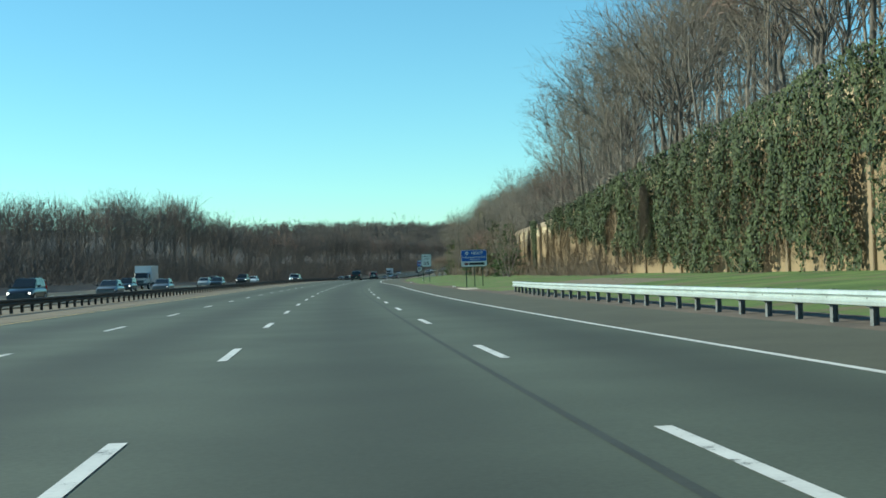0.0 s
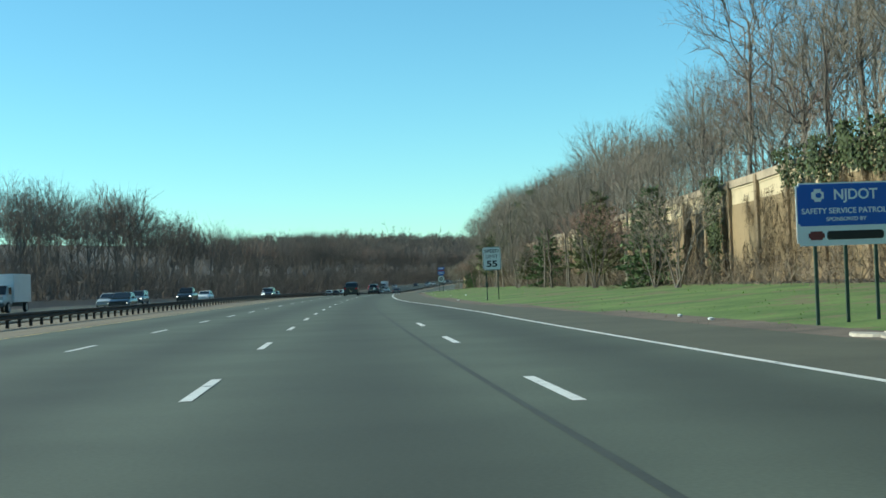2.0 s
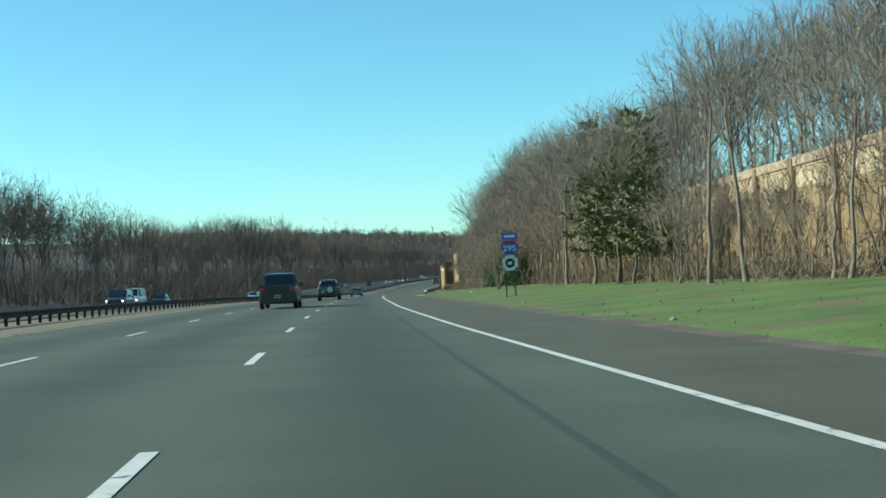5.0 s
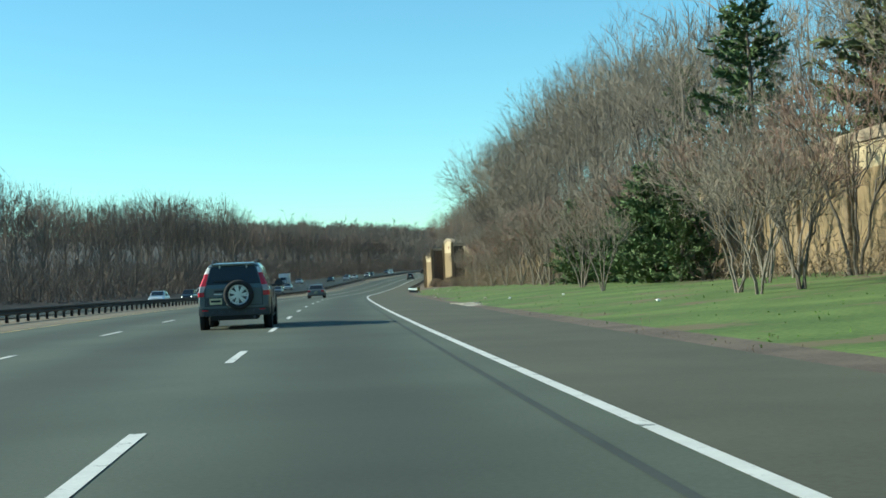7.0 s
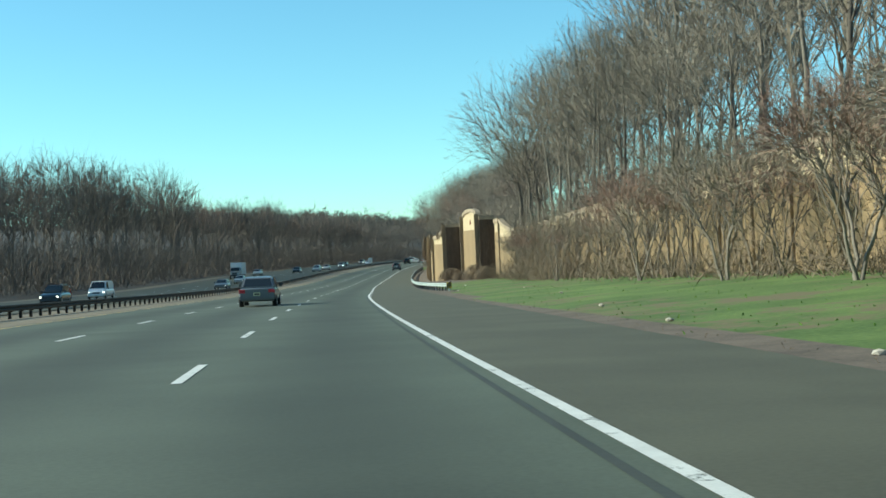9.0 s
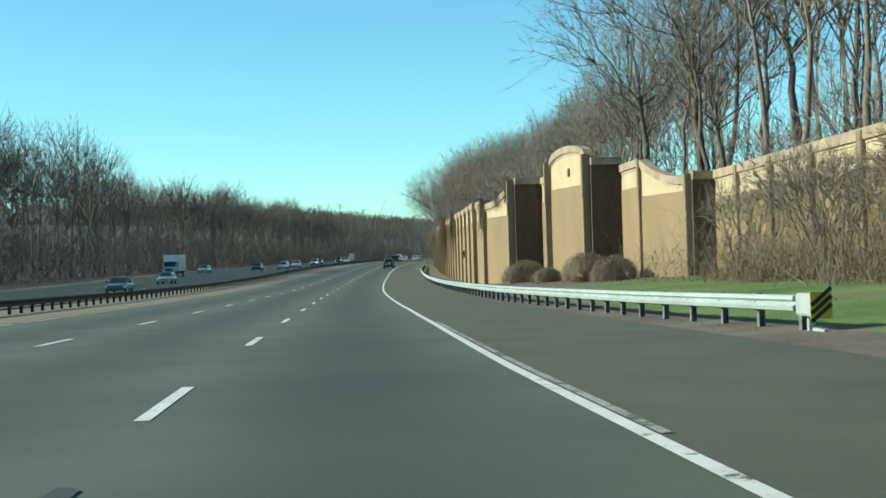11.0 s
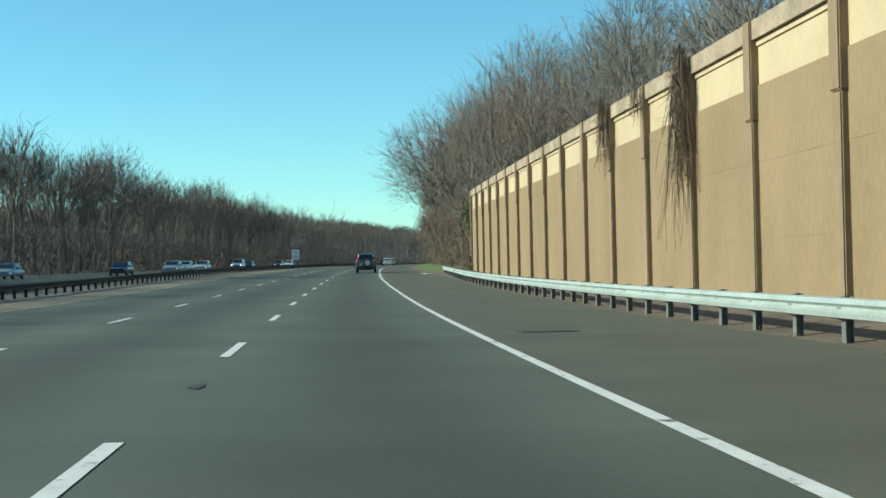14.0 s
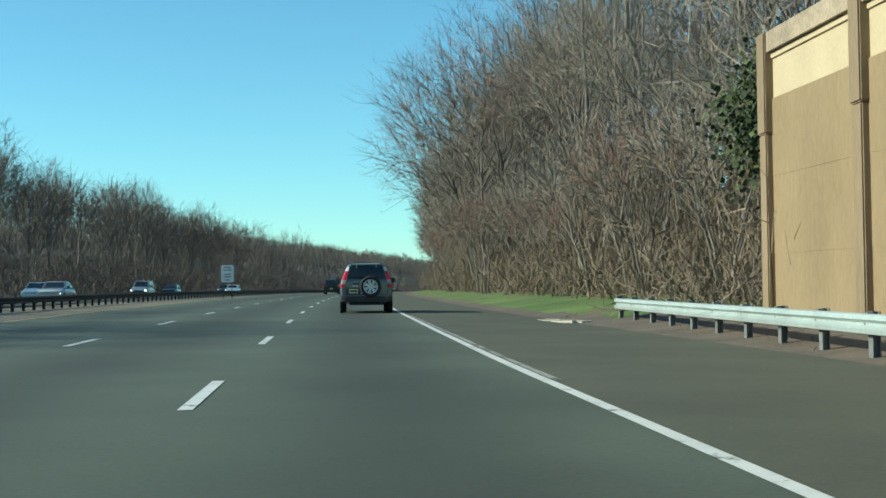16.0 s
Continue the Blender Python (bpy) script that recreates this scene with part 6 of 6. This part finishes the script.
    part("wiper", box(-0.2, -2.15, 1.21, 0.55, 0.03, 0.025), M_BLACK, root)
    part("roof_lip", box(0, -2.0, 1.615, 1.06, 0.22, 0.03, 0.012), paint, root)
    wheel(root, 0.13, -2.32, 0.365, 0.21, "spare_wheel", 0.87)
    part("wheel_mount", box(0.13, -2.2, 0.87, 0.2, 0.12, 0.2, 0.02), M_BLACK, root)
    part("front_bumper", box(0, 2.14, 0.46, 1.6, 0.24, 0.26, 0.06), M_CLAD, root)
    part("grille", box(0, 2.2, 0.7, 0.7, 0.06, 0.16, 0.02), M_PLASTIC, root)
    root.matrix_basis = m
    return root


def truck(m, label):
    root = tagged(new("box_truck"), label, "truck")
    part("cargo_box", box(0, -1.2, 2.15, 2.4, 5.4, 2.5, 0.04), PAINT["white"], root)
    part("chassis", box(0, 0, 0.7, 1.0, 8.0, 0.35, 0.03), M_PLASTIC, root)
    part("cab", loft([(1.7, hull(1.05, 0.6, 2.4)), (2.6, hull(1.05, 0.6, 2.4)), (3.1, hull(1.03, 0.6, 1.55)), (3.9, hull(0.95, 0.65, 1.45))]), PAINT["silver"], root)
    bm = bmesh.new()
    box_into(bm, 0, 0, 0, 1.8, 0.03, 0.85, m=pose(0, 2.9, 1.98, 30, 0, 0))
    part("windscreen", bm, M_GLASS, root)
    part("bumper", box(0, 3.9, 0.7, 2.0, 0.2, 0.3, 0.03), M_PLASTIC, root)
    part("grille", box(0, 3.9, 1.1, 1.0, 0.08, 0.35, 0.02), M_PLASTIC, root)
    for sgn in (-1, 1):
        part("headlight", box(sgn * 0.75, 3.88, 1.05, 0.28, 0.12, 0.2, 0.02), M_LAMP, root)
        part("side_window", box(sgn * 1.05, 2.2, 1.9, 0.03, 0.7, 0.6, 0.01), M_GLASS, root)
        for y in (-2.6, 2.9):
            wheel(root, sgn * 1.0, y, 0.48, 0.28)
    root.matrix_basis = m
    return root


spare_wheel_suv(size_at(stand(300.85, -2.75), 1.025), "slate-blue sport utility car with spare wheel on its tailgate")
spare_wheel_suv(size_at(stand(646.2, 0.52), 1.025), "dark slate sport utility car with spare wheel, in the lane ahead")
car("pickup", PAINT["black"], stand(262, -4.2), "black pickup truck in the lane beside", "cars going the same way")
car("sedan", PAINT["grey"], stand(405, -3.8), "dark grey car in the next lane", "cars going the same way")
for q, u, kind, col, txt in ((762, -3.8, "pickup", "black", "black pickup truck far ahead"), (786, 0.2, "sedan", "white", "white car far ahead"), (800, -3.8, "sedan", "white", "white car far ahead"), (806, 0.1, "sedan", "silver", "silver car far ahead"), (822, -7.4, "van", "white", "white van far ahead"), (845, -3.7, "sedan", "black", "black car far ahead")):
    car(kind, PAINT[col], stand(q, u), txt, "cars going the same way")
ONCOMING = [(89, 0, "suv", "black"), (118, 0, "sedan", "grey"), (147, 0, "sedan", "grey"), (165, 2, "suv", "black"), (192, 0, "sedan", "black"), (204, 1, "sedan", "silver"), (236, 2, "suv", "grey"), (248, 1, "pickup", "black"), (262, 1, "sedan", "white"), (305, 0, "suv", "black"), (331, 1, "van", "white"), (368, 2, "sedan", "black"), (408, 0, "sedan", "white"), (452, 1, "suv", "black"), (487, 2, "van", "white"), (530, 0, "sedan", "grey"), (575, 1, "sedan", "silver"), (648, 3, "sedan", "silver"), (662, 1, "sedan", "black"), (671, 0, "sedan", "silver"), (693, 0, "sedan", "silver"), (703, 1, "sedan", "white"), (728, 0, "suv", "silver"), (768, 1, "sedan", "black"), (800, 0, "sedan", "white"), (840, 2, "suv", "grey")]
for q, lane, kind, col in ONCOMING:
    car(kind, PAINT[col], stand(q, -20.8 - 3.7 * lane, 0, 180), col + " " + {"suv": "sport utility car", "sedan": "saloon car", "van": "van", "pickup": "pickup truck"}[kind] + " with lit headlamps on the oncoming carriageway", "oncoming cars", lamp=M_HEAD)
truck(stand(196, -31.9, 0, 180), "white box truck with silver cab on the oncoming carriageway")
truck(stand(620, -31.9, 0, 180), "white box truck with silver cab on the oncoming carriageway")
